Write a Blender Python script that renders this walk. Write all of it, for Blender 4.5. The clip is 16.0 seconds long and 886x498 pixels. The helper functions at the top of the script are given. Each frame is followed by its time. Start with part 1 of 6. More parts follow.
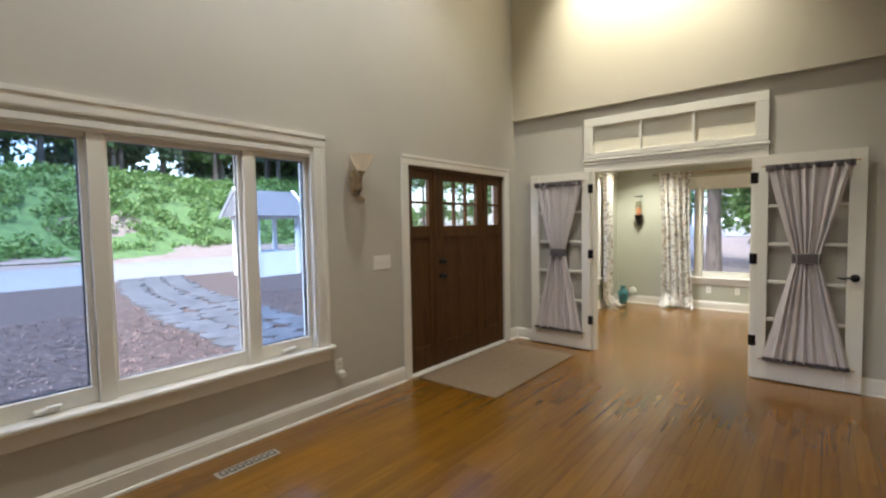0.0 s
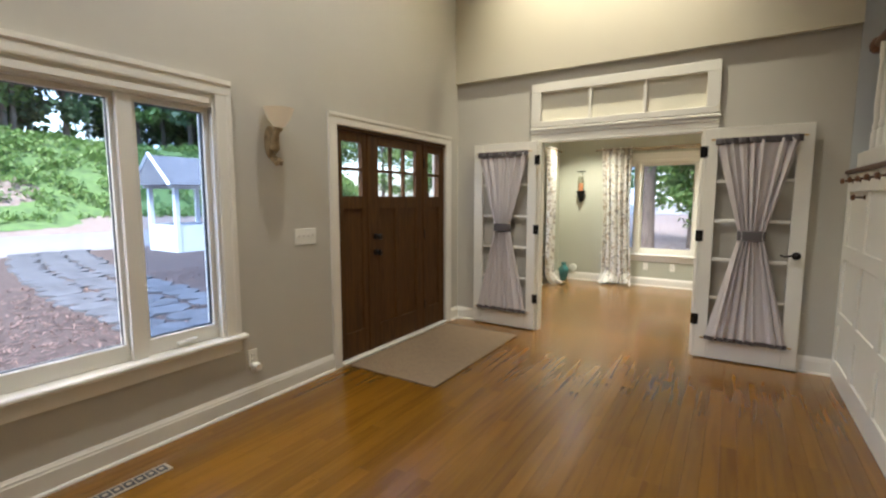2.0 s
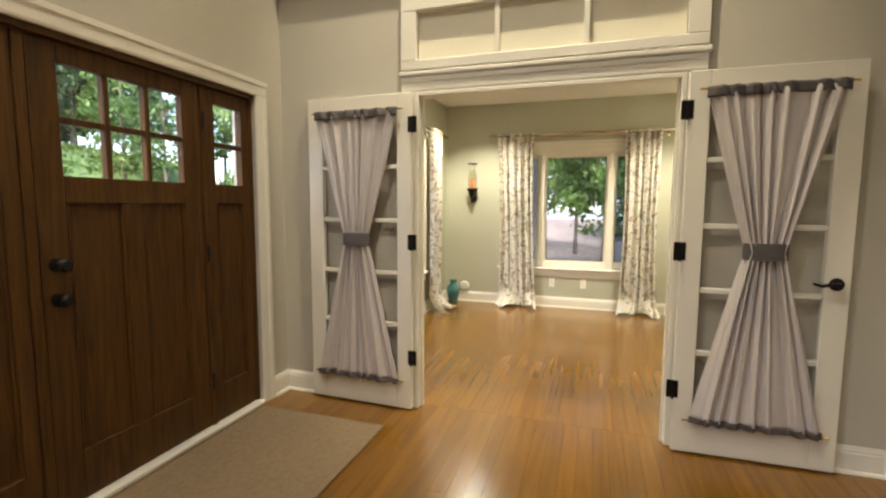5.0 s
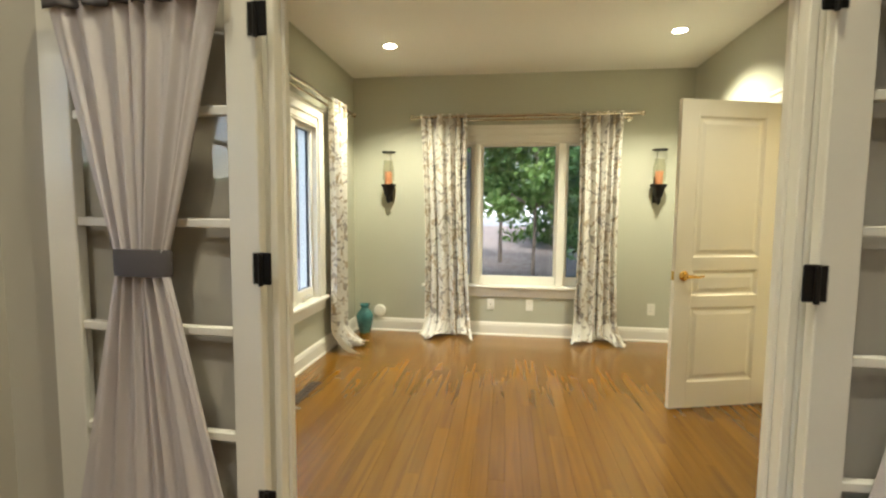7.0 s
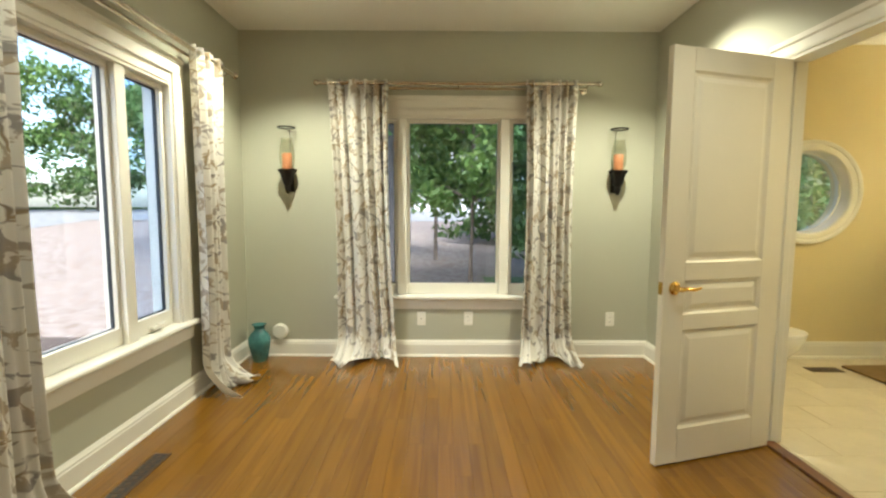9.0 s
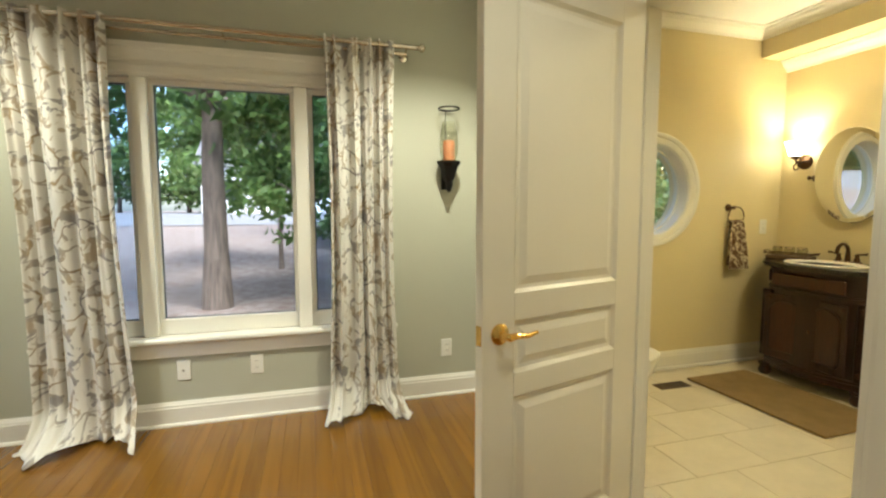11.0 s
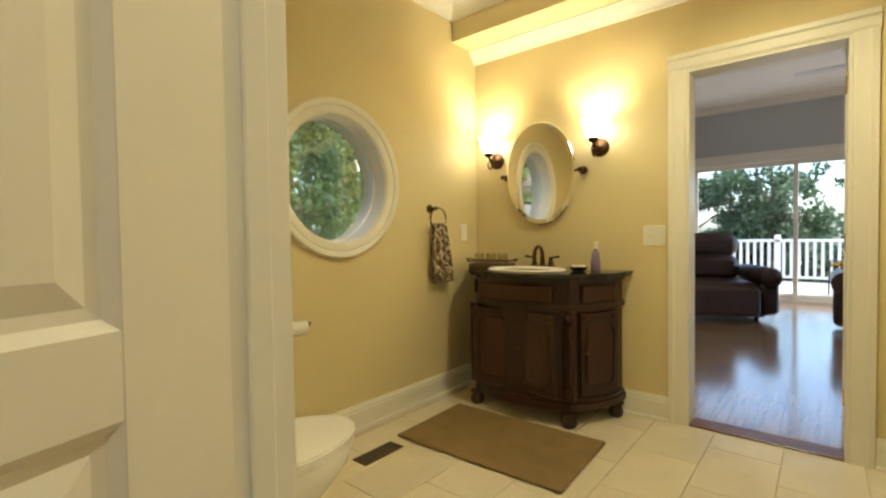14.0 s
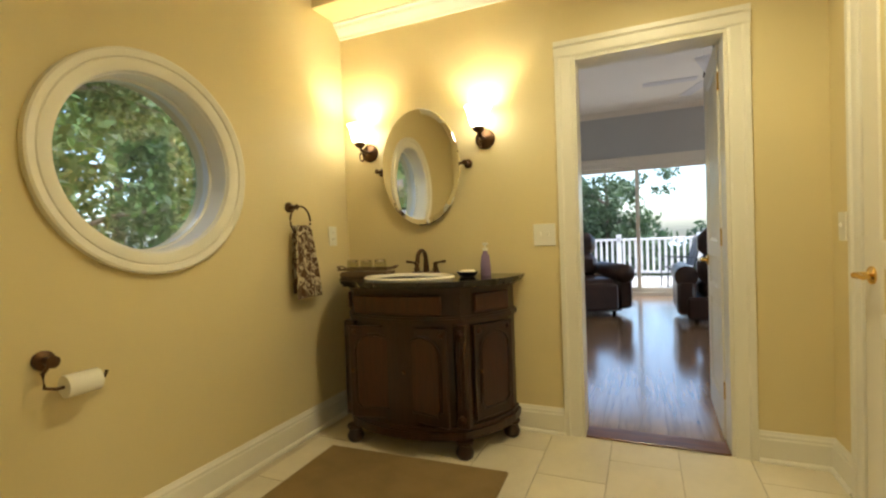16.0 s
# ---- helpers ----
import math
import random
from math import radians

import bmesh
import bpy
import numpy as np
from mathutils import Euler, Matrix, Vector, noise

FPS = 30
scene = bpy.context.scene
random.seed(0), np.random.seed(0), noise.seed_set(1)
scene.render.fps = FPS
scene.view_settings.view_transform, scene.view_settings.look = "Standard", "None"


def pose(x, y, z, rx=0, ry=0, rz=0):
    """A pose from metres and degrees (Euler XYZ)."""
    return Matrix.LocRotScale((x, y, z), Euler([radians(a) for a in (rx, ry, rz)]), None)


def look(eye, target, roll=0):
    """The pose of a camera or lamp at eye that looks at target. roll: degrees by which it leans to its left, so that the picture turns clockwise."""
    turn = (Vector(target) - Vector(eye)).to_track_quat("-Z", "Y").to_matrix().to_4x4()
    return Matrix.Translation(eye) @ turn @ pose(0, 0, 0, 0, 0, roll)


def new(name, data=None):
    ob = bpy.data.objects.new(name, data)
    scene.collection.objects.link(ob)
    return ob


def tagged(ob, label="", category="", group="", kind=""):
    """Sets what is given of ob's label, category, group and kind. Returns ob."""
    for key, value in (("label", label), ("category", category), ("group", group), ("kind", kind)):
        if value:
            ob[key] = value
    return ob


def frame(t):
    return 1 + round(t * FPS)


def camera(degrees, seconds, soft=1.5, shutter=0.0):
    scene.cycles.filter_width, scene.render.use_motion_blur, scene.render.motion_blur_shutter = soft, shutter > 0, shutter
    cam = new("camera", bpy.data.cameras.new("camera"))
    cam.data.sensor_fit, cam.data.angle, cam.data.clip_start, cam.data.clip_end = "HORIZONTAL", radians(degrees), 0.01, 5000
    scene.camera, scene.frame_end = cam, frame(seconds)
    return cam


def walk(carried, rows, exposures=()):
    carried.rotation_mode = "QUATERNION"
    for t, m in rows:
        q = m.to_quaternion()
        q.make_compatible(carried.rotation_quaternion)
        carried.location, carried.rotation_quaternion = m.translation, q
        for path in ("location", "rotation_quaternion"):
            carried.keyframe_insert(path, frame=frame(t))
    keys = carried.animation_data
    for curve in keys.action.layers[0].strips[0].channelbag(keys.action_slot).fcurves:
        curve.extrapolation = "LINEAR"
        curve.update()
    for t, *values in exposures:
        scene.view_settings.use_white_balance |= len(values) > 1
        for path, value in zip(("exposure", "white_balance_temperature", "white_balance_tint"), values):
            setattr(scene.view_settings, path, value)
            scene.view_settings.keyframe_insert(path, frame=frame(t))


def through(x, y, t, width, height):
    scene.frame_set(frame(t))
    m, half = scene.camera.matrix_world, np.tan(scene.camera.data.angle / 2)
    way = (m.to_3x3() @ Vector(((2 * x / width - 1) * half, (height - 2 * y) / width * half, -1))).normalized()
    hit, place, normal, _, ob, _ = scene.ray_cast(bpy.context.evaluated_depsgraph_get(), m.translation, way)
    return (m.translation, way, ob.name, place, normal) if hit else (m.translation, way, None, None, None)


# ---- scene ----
cam = camera(88.0, 16.0, soft=2.3)
PATH = [
    (0, (2.924, -5.111, 1.490), (1.653, -3.571, 1.382), -1.0),
    (0.5, (2.875, -5.069, 1.484), (1.638, -3.508, 1.315), -0.6),
    (1, (2.800, -5.001, 1.478), (1.618, -3.400, 1.281), -0.3),
    (1.5, (2.733, -4.897, 1.466), (1.617, -3.249, 1.261), -0.0),
    (2, (2.684, -4.734, 1.450), (1.625, -3.051, 1.233), -0.0),
    (2.5, (2.617, -4.513, 1.434), (1.616, -2.796, 1.210), 0.0),
    (3, (2.522, -4.210, 1.429), (1.581, -2.460, 1.206), 0.0),
    (3.5, (2.422, -3.872, 1.413), (1.541, -2.090, 1.194), 0.1),
    (4, (2.328, -3.491, 1.386), (1.506, -1.679, 1.178), 0.0),
    (4.2, (2.277, -3.334, 1.377), (1.481, -1.510, 1.175), 0.0),
    (6.3, (1.672, -1.818, 1.313), (1.315, 0.142, 1.143), 0.6),
    (6.5, (1.686, -1.668, 1.290), (1.331, 0.294, 1.132), 0.4),
    (7, (1.638, -1.338, 1.299), (1.371, 0.637, 1.140), 0.5),
    (7.5, (1.635, -1.055, 1.283), (1.411, 0.926, 1.122), 0.2),
    (8, (1.619, -0.831, 1.280), (1.461, 1.156, 1.112), 0.1),
    (8.2, (1.614, -0.746, 1.280), (1.483, 1.242, 1.107), 0.2),
    (10.3, (1.979, 0.243, 1.279), (2.313, 2.206, 1.096), -0.1),
    (10.5, (2.044, 0.326, 1.279), (2.439, 2.278, 1.098), -0.1),
    (11, (2.256, 0.541, 1.279), (2.801, 2.457, 1.107), -0.1),
    (11.5, (2.464, 0.729, 1.272), (3.174, 2.592, 1.114), -0.3),
    (12, (2.660, 0.927, 1.248), (3.535, 2.720, 1.111), -0.7),
    (12.5, (2.832, 1.104, 1.236), (3.884, 2.800, 1.106), -0.7),
    (13, (2.958, 1.243, 1.164), (4.191, 2.815, 1.074), -0.5),
    (13.5, (3.081, 1.355, 1.147), (4.474, 2.788, 1.068), -0.6),
    (14, (3.182, 1.460, 1.104), (4.719, 2.738, 1.048), -0.8),
    (14.5, (3.296, 1.565, 1.099), (4.951, 2.686, 1.043), -1.2),
    (15, (3.397, 1.637, 1.100), (5.136, 2.623, 1.046), -1.6),
    (15.5, (3.479, 1.695, 1.090), (5.276, 2.571, 1.041), -1.9),
    (16, (3.543, 1.748, 1.089), (5.378, 2.544, 1.044), -2.1),
]
walk(cam, [(t, look(eye, target, roll)) for t, eye, target, roll in PATH], [(0.0, 2.3, 5700, 12), (2.0, 2.4, 5850, 12), (3.0, 2.55, 6250, 12), (4.2, 2.52, 6750, 12), (6.5, 2.38, 6500, 7), (8.0, 2.25, 6350, 4),
         (11.0, 2.1, 6100, 6), (13.5, 1.9, 6350, 7), (15.0, 2.0, 6400, 7), (16.0, 1.85, 6450, 8)])

# strengths of sky, sun and lamps
SKY, SUN = 0.15, 2.6
STUDY_W, FOYER_W, BATH_W, BATH_FILL = 37, 26, 4.0, 24

# ---- light ----
world = bpy.data.worlds.new("world")
scene.world = world
world.use_nodes = True
wn = world.node_tree
sky = wn.nodes.new("ShaderNodeTexSky")
sky.sky_type, sky.sun_disc = "NISHITA", False
sky.sun_elevation, sky.sun_rotation = radians(48), radians(215)
sky.air_density, sky.dust_density, sky.ozone_density = 1.0, 2.0, 2.5
wn.links.new(sky.outputs[0], wn.nodes["Background"].inputs[0])
wn.nodes["Background"].inputs[1].default_value = SKY

sun = new("sun", bpy.data.lights.new("sun", "SUN"))
sun.data.energy, sun.data.angle, sun.data.color = SUN, radians(25), (1.0, 0.97, 0.93)
sun.matrix_world = look((0, 0, 60), (-24, 34, 0))


def lamp(kind, place, power, colour, size=0.1, target=None, cone=None):
    data = bpy.data.lights.new("lamp", kind)
    data.energy, data.color = power, colour
    if kind == "AREA":
        data.shape, data.size = "DISK", size
    else:
        data.shadow_soft_size = size
    if cone:
        data.spot_size, data.spot_blend = radians(cone), 0.6
    ob = new("lamp", data)
    ob.matrix_world = look(place, target) if target else pose(*place)
    return ob


# ---- materials ----
def nodes_of(name):
    m = bpy.data.materials.new(name)
    m.use_nodes = True
    t = m.node_tree
    return m, t, t.nodes["Principled BSDF"]


def mat(name, colour, rough=0.5, var=0.08, scale=2.0, bump=0.1, bump_scale=80.0, metal=0.0, coat=0.0, pick=0.0, stretch=(1, 1, 1), other=None):
    """Painted, cast or woven surface: broad and fine variation of colour, fine relief."""
    m, t, b = nodes_of(name)
    n, l = t.nodes, t.links
    tc = n.new("ShaderNodeTexCoord")
    mp = n.new("ShaderNodeMapping")
    mp.inputs["Scale"].default_value = stretch
    l.new(tc.outputs["Object"], mp.inputs[0])
    a = n.new("ShaderNodeTexNoise")
    a.inputs["Scale"].default_value, a.inputs["Detail"].default_value = scale, 6
    f = n.new("ShaderNodeTexNoise")
    f.inputs["Scale"].default_value, f.inputs["Detail"].default_value = bump_scale, 3
    l.new(mp.outputs[0], a.inputs[0])
    l.new(mp.outputs[0], f.inputs[0])
    mix = n.new("ShaderNodeMix")
    mix.data_type = "RGBA"
    dark = other or tuple(c * (1 - 2 * var) for c in colour)
    mix.inputs[6].default_value, mix.inputs[7].default_value = (*dark, 1), (*colour, 1)
    ramp = n.new("ShaderNodeMapRange")
    ramp.inputs[1].default_value, ramp.inputs[2].default_value = 0.3, 0.62
    add = n.new("ShaderNodeMath")
    add.operation = "MULTIPLY_ADD"
    l.new(f.outputs[0], add.inputs[0])
    add.inputs[1].default_value = 0.25
    l.new(a.outputs[0], add.inputs[2])
    sub = n.new("ShaderNodeMath")
    sub.operation = "SUBTRACT"
    l.new(add.outputs[0], sub.inputs[0])
    sub.inputs[1].default_value = 0.12
    l.new(sub.outputs[0], ramp.inputs[0])
    l.new(ramp.outputs[0], mix.inputs[0])
    last = mix.outputs[2]
    if pick:
        info = n.new("ShaderNodeObjectInfo")
        hsv = n.new("ShaderNodeHueSaturation")
        mr = n.new("ShaderNodeMapRange")
        mr.inputs[3].default_value, mr.inputs[4].default_value = 1 - pick, 1 + pick
        l.new(info.outputs["Random"], mr.inputs[0])
        l.new(mr.outputs[0], hsv.inputs["Value"])
        l.new(last, hsv.inputs["Color"])
        last = hsv.outputs[0]
    l.new(last, b.inputs["Base Color"])
    b.inputs["Roughness"].default_value, b.inputs["Metallic"].default_value = rough, metal
    b.inputs["Coat Weight"].default_value = coat
    b.inputs["Coat Roughness"].default_value = 0.12
    bp = n.new("ShaderNodeBump")
    bp.inputs["Strength"].default_value, bp.inputs["Distance"].default_value = bump, 0.004
    l.new(f.outputs[0], bp.inputs["Height"])
    l.new(bp.outputs[0], b.inputs["Normal"])
    return m


def wood_mat(name, light, dark, rough, coat, grain=(22, 1.1, 22), pick=0.18, bump=0.05, clear=0.62):
    """Oiled or lacquered wood with long grain."""
    m, t, b = nodes_of(name)
    n, l = t.nodes, t.links
    tc, info = n.new("ShaderNodeTexCoord"), n.new("ShaderNodeObjectInfo")
    shift = n.new("ShaderNodeVectorMath")
    shift.operation = "MULTIPLY_ADD"
    l.new(info.outputs["Random"], shift.inputs[0])
    shift.inputs[1].default_value = (37, 53, 11)
    l.new(tc.outputs["Object"], shift.inputs[2])
    mp = n.new("ShaderNodeMapping")
    mp.inputs["Scale"].default_value = grain
    l.new(shift.outputs[0], mp.inputs[0])
    g = n.new("ShaderNodeTexNoise")
    g.inputs["Scale"].default_value, g.inputs["Detail"].default_value, g.inputs["Distortion"].default_value = 1.6, 7, 1.4
    l.new(mp.outputs[0], g.inputs[0])
    w = n.new("ShaderNodeTexNoise")
    w.inputs["Scale"].default_value = 1.3
    l.new(shift.outputs[0], w.inputs[0])
    ramp = n.new("ShaderNodeValToRGB")
    ramp.color_ramp.elements[0].position, ramp.color_ramp.elements[0].color = 0.28, (*dark, 1)
    ramp.color_ramp.elements[1].position, ramp.color_ramp.elements[1].color = clear, (*light, 1)
    l.new(g.outputs[0], ramp.inputs[0])
    hsv = n.new("ShaderNodeHueSaturation")
    mr = n.new("ShaderNodeMapRange")
    mr.inputs[3].default_value, mr.inputs[4].default_value = 1 - pick, 1 + pick
    l.new(info.outputs["Random"], mr.inputs[0])
    mul = n.new("ShaderNodeMath")
    mul.operation = "MULTIPLY_ADD"
    l.new(w.outputs[0], mul.inputs[0])
    mul.inputs[1].default_value = 0.3
    l.new(mr.outputs[0], mul.inputs[2])
    sub = n.new("ShaderNodeMath")
    sub.operation = "SUBTRACT"
    l.new(mul.outputs[0], sub.inputs[0])
    sub.inputs[1].default_value = 0.15
    l.new(sub.outputs[0], hsv.inputs["Value"])
    l.new(ramp.outputs[0], hsv.inputs["Color"])
    l.new(hsv.outputs[0], b.inputs["Base Color"])
    rr = n.new("ShaderNodeMapRange")
    rr.inputs[3].default_value, rr.inputs[4].default_value = rough * 0.8, rough * 1.3
    l.new(w.outputs[0], rr.inputs[0])
    l.new(rr.outputs[0], b.inputs["Roughness"])
    b.inputs["Coat Weight"].default_value, b.inputs["Coat Roughness"].default_value = coat, 0.18
    bp = n.new("ShaderNodeBump")
    bp.inputs["Strength"].default_value, bp.inputs["Distance"].default_value = bump, 0.003
    l.new(g.outputs[0], bp.inputs["Height"])
    l.new(bp.outputs[0], b.inputs["Normal"])
    return m


def glass_mat(name, gloss=0.06, tint=(1, 1, 1), sheen=0.03):
    m = bpy.data.materials.new(name)
    m.use_nodes = True
    t = m.node_tree
    n, l = t.nodes, t.links
    n.remove(n["Principled BSDF"])
    tr, gl, fr, mx = n.new("ShaderNodeBsdfTransparent"), n.new("ShaderNodeBsdfGlossy"), n.new("ShaderNodeLayerWeight"), n.new("ShaderNodeMixShader")
    pw, ma = n.new("ShaderNodeMath"), n.new("ShaderNodeMath")
    pw.operation, ma.operation = "POWER", "MULTIPLY_ADD"
    pw.inputs[1].default_value, ma.inputs[1].default_value, ma.inputs[2].default_value = 5, 0.9, sheen
    tr.inputs[0].default_value = (*tint, 1)
    gl.inputs["Roughness"].default_value = gloss
    fr.inputs[0].default_value = 0.5
    l.new(fr.outputs["Facing"], pw.inputs[0])
    l.new(pw.outputs[0], ma.inputs[0])
    l.new(ma.outputs[0], mx.inputs[0])
    l.new(tr.outputs[0], mx.inputs[1])
    l.new(gl.outputs[0], mx.inputs[2])
    l.new(mx.outputs[0], n["Material Output"].inputs[0])
    return m


def glow_mat(name, colour, strength):
    m, t, b = nodes_of(name)
    b.inputs["Base Color"].default_value = (*colour, 1)
    b.inputs["Emission Color"].default_value = (*colour, 1)
    b.inputs["Emission Strength"].default_value = strength
    return m


def cloth_mat(name, ground, ink, printed, through=0.35, second=None):
    """Woven cloth that lets some light through; printed: a scrolling floral print."""
    m, t, b = nodes_of(name)
    n, l = t.nodes, t.links
    tc = n.new("ShaderNodeTexCoord")
    weave = n.new("ShaderNodeTexNoise")
    weave.inputs["Scale"].default_value = 350
    l.new(tc.outputs["Object"], weave.inputs[0])
    mix = n.new("ShaderNodeMix")
    mix.data_type = "RGBA"
    mix.inputs[6].default_value, mix.inputs[7].default_value = (*ground, 1), (*ink, 1)
    if printed:
        uv = n.new("ShaderNodeMapping")
        uv.inputs["Scale"].default_value = (1, 1, 1)
        l.new(tc.outputs["UV"], uv.inputs[0])
        warp = n.new("ShaderNodeTexNoise")
        warp.inputs["Scale"].default_value, warp.inputs["Detail"].default_value = 5 * printed, 3
        l.new(uv.outputs[0], warp.inputs[0])
        wm = n.new("ShaderNodeVectorMath")
        wm.operation = "MULTIPLY_ADD"
        l.new(warp.outputs["Color"], wm.inputs[0])
        wm.inputs[1].default_value = (0.2 / printed, 0.2 / printed, 0)
        l.new(uv.outputs[0], wm.inputs[2])
        vor = n.new("ShaderNodeTexVoronoi")
        vor.feature, vor.inputs["Scale"].default_value = "DISTANCE_TO_EDGE", 8.0 * printed
        l.new(wm.outputs[0], vor.inputs[0])
        blot = n.new("ShaderNodeTexNoise")
        blot.inputs["Scale"].default_value, blot.inputs["Detail"].default_value, blot.inputs["Distortion"].default_value = 11 * printed, 4, 1.2
        l.new(uv.outputs[0], blot.inputs[0])
        e = n.new("ShaderNodeMapRange")
        e.inputs[1].default_value, e.inputs[2].default_value, e.inputs[3].default_value, e.inputs[4].default_value = 0.03, 0.07, 1, 0
        l.new(vor.outputs["Distance"], e.inputs[0])
        s = n.new("ShaderNodeMapRange")
        s.inputs[1].default_value, s.inputs[2].default_value = 0.52, 0.58
        l.new(blot.outputs[0], s.inputs[0])
        gate = n.new("ShaderNodeTexNoise")
        gate.inputs["Scale"].default_value = 4.5 * printed
        l.new(uv.outputs[0], gate.inputs[0])
        gs = n.new("ShaderNodeMapRange")
        gs.inputs[1].default_value, gs.inputs[2].default_value = 0.45, 0.55
        l.new(gate.outputs[0], gs.inputs[0])
        m1, m2 = n.new("ShaderNodeMath"), n.new("ShaderNodeMath")
        m1.operation, m2.operation = "MULTIPLY", "MAXIMUM"
        l.new(e.outputs[0], m1.inputs[0])
        l.new(gs.outputs[0], m1.inputs[1])
        k = n.new("ShaderNodeMath")
        k.operation = "MULTIPLY"
        l.new(s.outputs[0], k.inputs[0])
        k.inputs[1].default_value = 0.75
        l.new(m1.outputs[0], m2.inputs[0])
        l.new(k.outputs[0], m2.inputs[1])
        l.new(m2.outputs[0], mix.inputs[0])
        if second:
            # the print's two inks change over from sprig to sprig
            tone = n.new("ShaderNodeTexNoise")
            tone.inputs["Scale"].default_value, tone.inputs["Detail"].default_value = 9 * printed, 1
            l.new(uv.outputs[0], tone.inputs[0])
            tr2 = n.new("ShaderNodeMapRange")
            tr2.inputs[1].default_value, tr2.inputs[2].default_value = 0.42, 0.58
            l.new(tone.outputs[0], tr2.inputs[0])
            inks = n.new("ShaderNodeMix")
            inks.data_type = "RGBA"
            inks.inputs[6].default_value, inks.inputs[7].default_value = (*ink, 1), (*second, 1)
            l.new(tr2.outputs[0], inks.inputs[0])
            l.new(inks.outputs[2], mix.inputs[7])
            # leaf shapes within the sprigs
            blot.inputs["Scale"].default_value, blot.inputs["Detail"].default_value = 15 * printed, 7
            s.inputs[1].default_value, s.inputs[2].default_value = 0.54, 0.575
            e.inputs[1].default_value, e.inputs[2].default_value = 0.012, 0.04
    else:
        l.new(weave.outputs[0], mix.inputs[0])
    l.new(mix.outputs[2], b.inputs["Base Color"])
    b.inputs["Roughness"].default_value = 0.85
    bp = n.new("ShaderNodeBump")
    bp.inputs["Strength"].default_value, bp.inputs["Distance"].default_value = 0.2, 0.002
    l.new(weave.outputs[0], bp.inputs["Height"])
    l.new(bp.outputs[0], b.inputs["Normal"])
    if through:
        tl, ms = n.new("ShaderNodeBsdfTranslucent"), n.new("ShaderNodeMixShader")
        l.new(mix.outputs[2], tl.inputs[0])
        ms.inputs[0].default_value = through
        l.new(b.outputs[0], ms.inputs[1])
        l.new(tl.outputs[0], ms.inputs[2])
        l.new(ms.outputs[0], n["Material Output"].inputs[0])
    return m


def leaf_mat(name, a, c):
    m, t, b = nodes_of(name)
    n, l = t.nodes, t.links
    geo, ramp = n.new("ShaderNodeNewGeometry"), n.new("ShaderNodeValToRGB")
    ramp.color_ramp.elements[0].color, ramp.color_ramp.elements[1].color = (*a, 1), (*c, 1)
    l.new(geo.outputs["Random Per Island"], ramp.inputs[0])
    l.new(ramp.outputs[0], b.inputs["Base Color"])
    b.inputs["Roughness"].default_value = 0.55
    tl, ms = n.new("ShaderNodeBsdfTranslucent"), n.new("ShaderNodeMixShader")
    l.new(ramp.outputs[0], tl.inputs[0])
    ms.inputs[0].default_value = 0.4
    l.new(b.outputs[0], ms.inputs[1])
    l.new(tl.outputs[0], ms.inputs[2])
    l.new(ms.outputs[0], n["Material Output"].inputs[0])
    return m


# one sage paint: each room's light is tinted into the colour, study greener
M_FOYER = mat("sage_paint_foyer_light", (0.52, 0.49, 0.415), 0.6, 0.02, 1.2, 0.12, 260)
M_SAGE = mat("sage_paint_study_light", (0.47, 0.468, 0.365), 0.6, 0.02, 1.2, 0.12, 260)
# lighter and yellower than the walls below the ledge
M_UPPER = mat("upper_wall_cream", (0.62, 0.57, 0.44), 0.6, 0.02, 1.2, 0.12, 260)
M_BATH = mat("butter_wall_paint", (0.71, 0.60, 0.335), 0.55, 0.02, 1.2, 0.12, 260)
M_LIVING = mat("grey_wall_paint", (0.50, 0.52, 0.52), 0.6, 0.02, 1.2, 0.1, 260)
M_CEIL = mat("ceiling_paint", (0.85, 0.83, 0.76), 0.7, 0.015, 1.0, 0.15, 200)
M_TRIM = mat("trim_paint", (0.80, 0.77, 0.68), 0.32, 0.02, 2.0, 0.04, 90)
M_DOORW = mat("door_paint", (0.80, 0.75, 0.63), 0.35, 0.02, 2.0, 0.05, 70)
M_FLOOR = wood_mat("oak_floor", (0.215, 0.094, 0.006), (0.155, 0.065, 0.004), 0.23, 0.55, (11, 0.5, 11), 0.11, 0.0, 0.6)
M_FLOOR.node_tree.nodes["Principled BSDF"].inputs["Specular IOR Level"].default_value = 0.35
M_GAP = mat("floor_joint", (0.10, 0.045, 0.018), 0.8)
M_WALNUT = wood_mat("front_door_wood", (0.098, 0.042, 0.007), (0.046, 0.019, 0.004), 0.55, 0.0, (24, 24, 1.3), 0.06)
M_WALNUT.node_tree.nodes["Principled BSDF"].inputs["Specular IOR Level"].default_value = 0.25
M_MAHOG = wood_mat("vanity_wood", (0.032, 0.009, 0.003), (0.012, 0.004, 0.002), 0.32, 0.1, (30, 30, 2.0), 0.1)
M_MAHOG2 = wood_mat("vanity_panel_wood", (0.048, 0.013, 0.004), (0.022, 0.006, 0.002), 0.32, 0.1, (40, 40, 3.0), 0.1)
M_RAIL = wood_mat("rail_wood", (0.16, 0.06, 0.022), (0.07, 0.028, 0.012), 0.35, 0.2)
M_TILE = mat("cream_floor_tile", (0.74, 0.66, 0.50), 0.16, 0.05, 3.5, 0.02, 30, pick=0.04)
M_GROUT = mat("grout", (0.55, 0.47, 0.34), 0.85, 0.1, 8)
M_GLASS = glass_mat("window_glass", 0.0)
M_GLASSR = glass_mat("double_glazing", 0.0, (0.94, 0.97, 1.0), 0.13)
M_SCREEN = glass_mat("screened_glass", 0.02, (0.76, 0.83, 0.92))
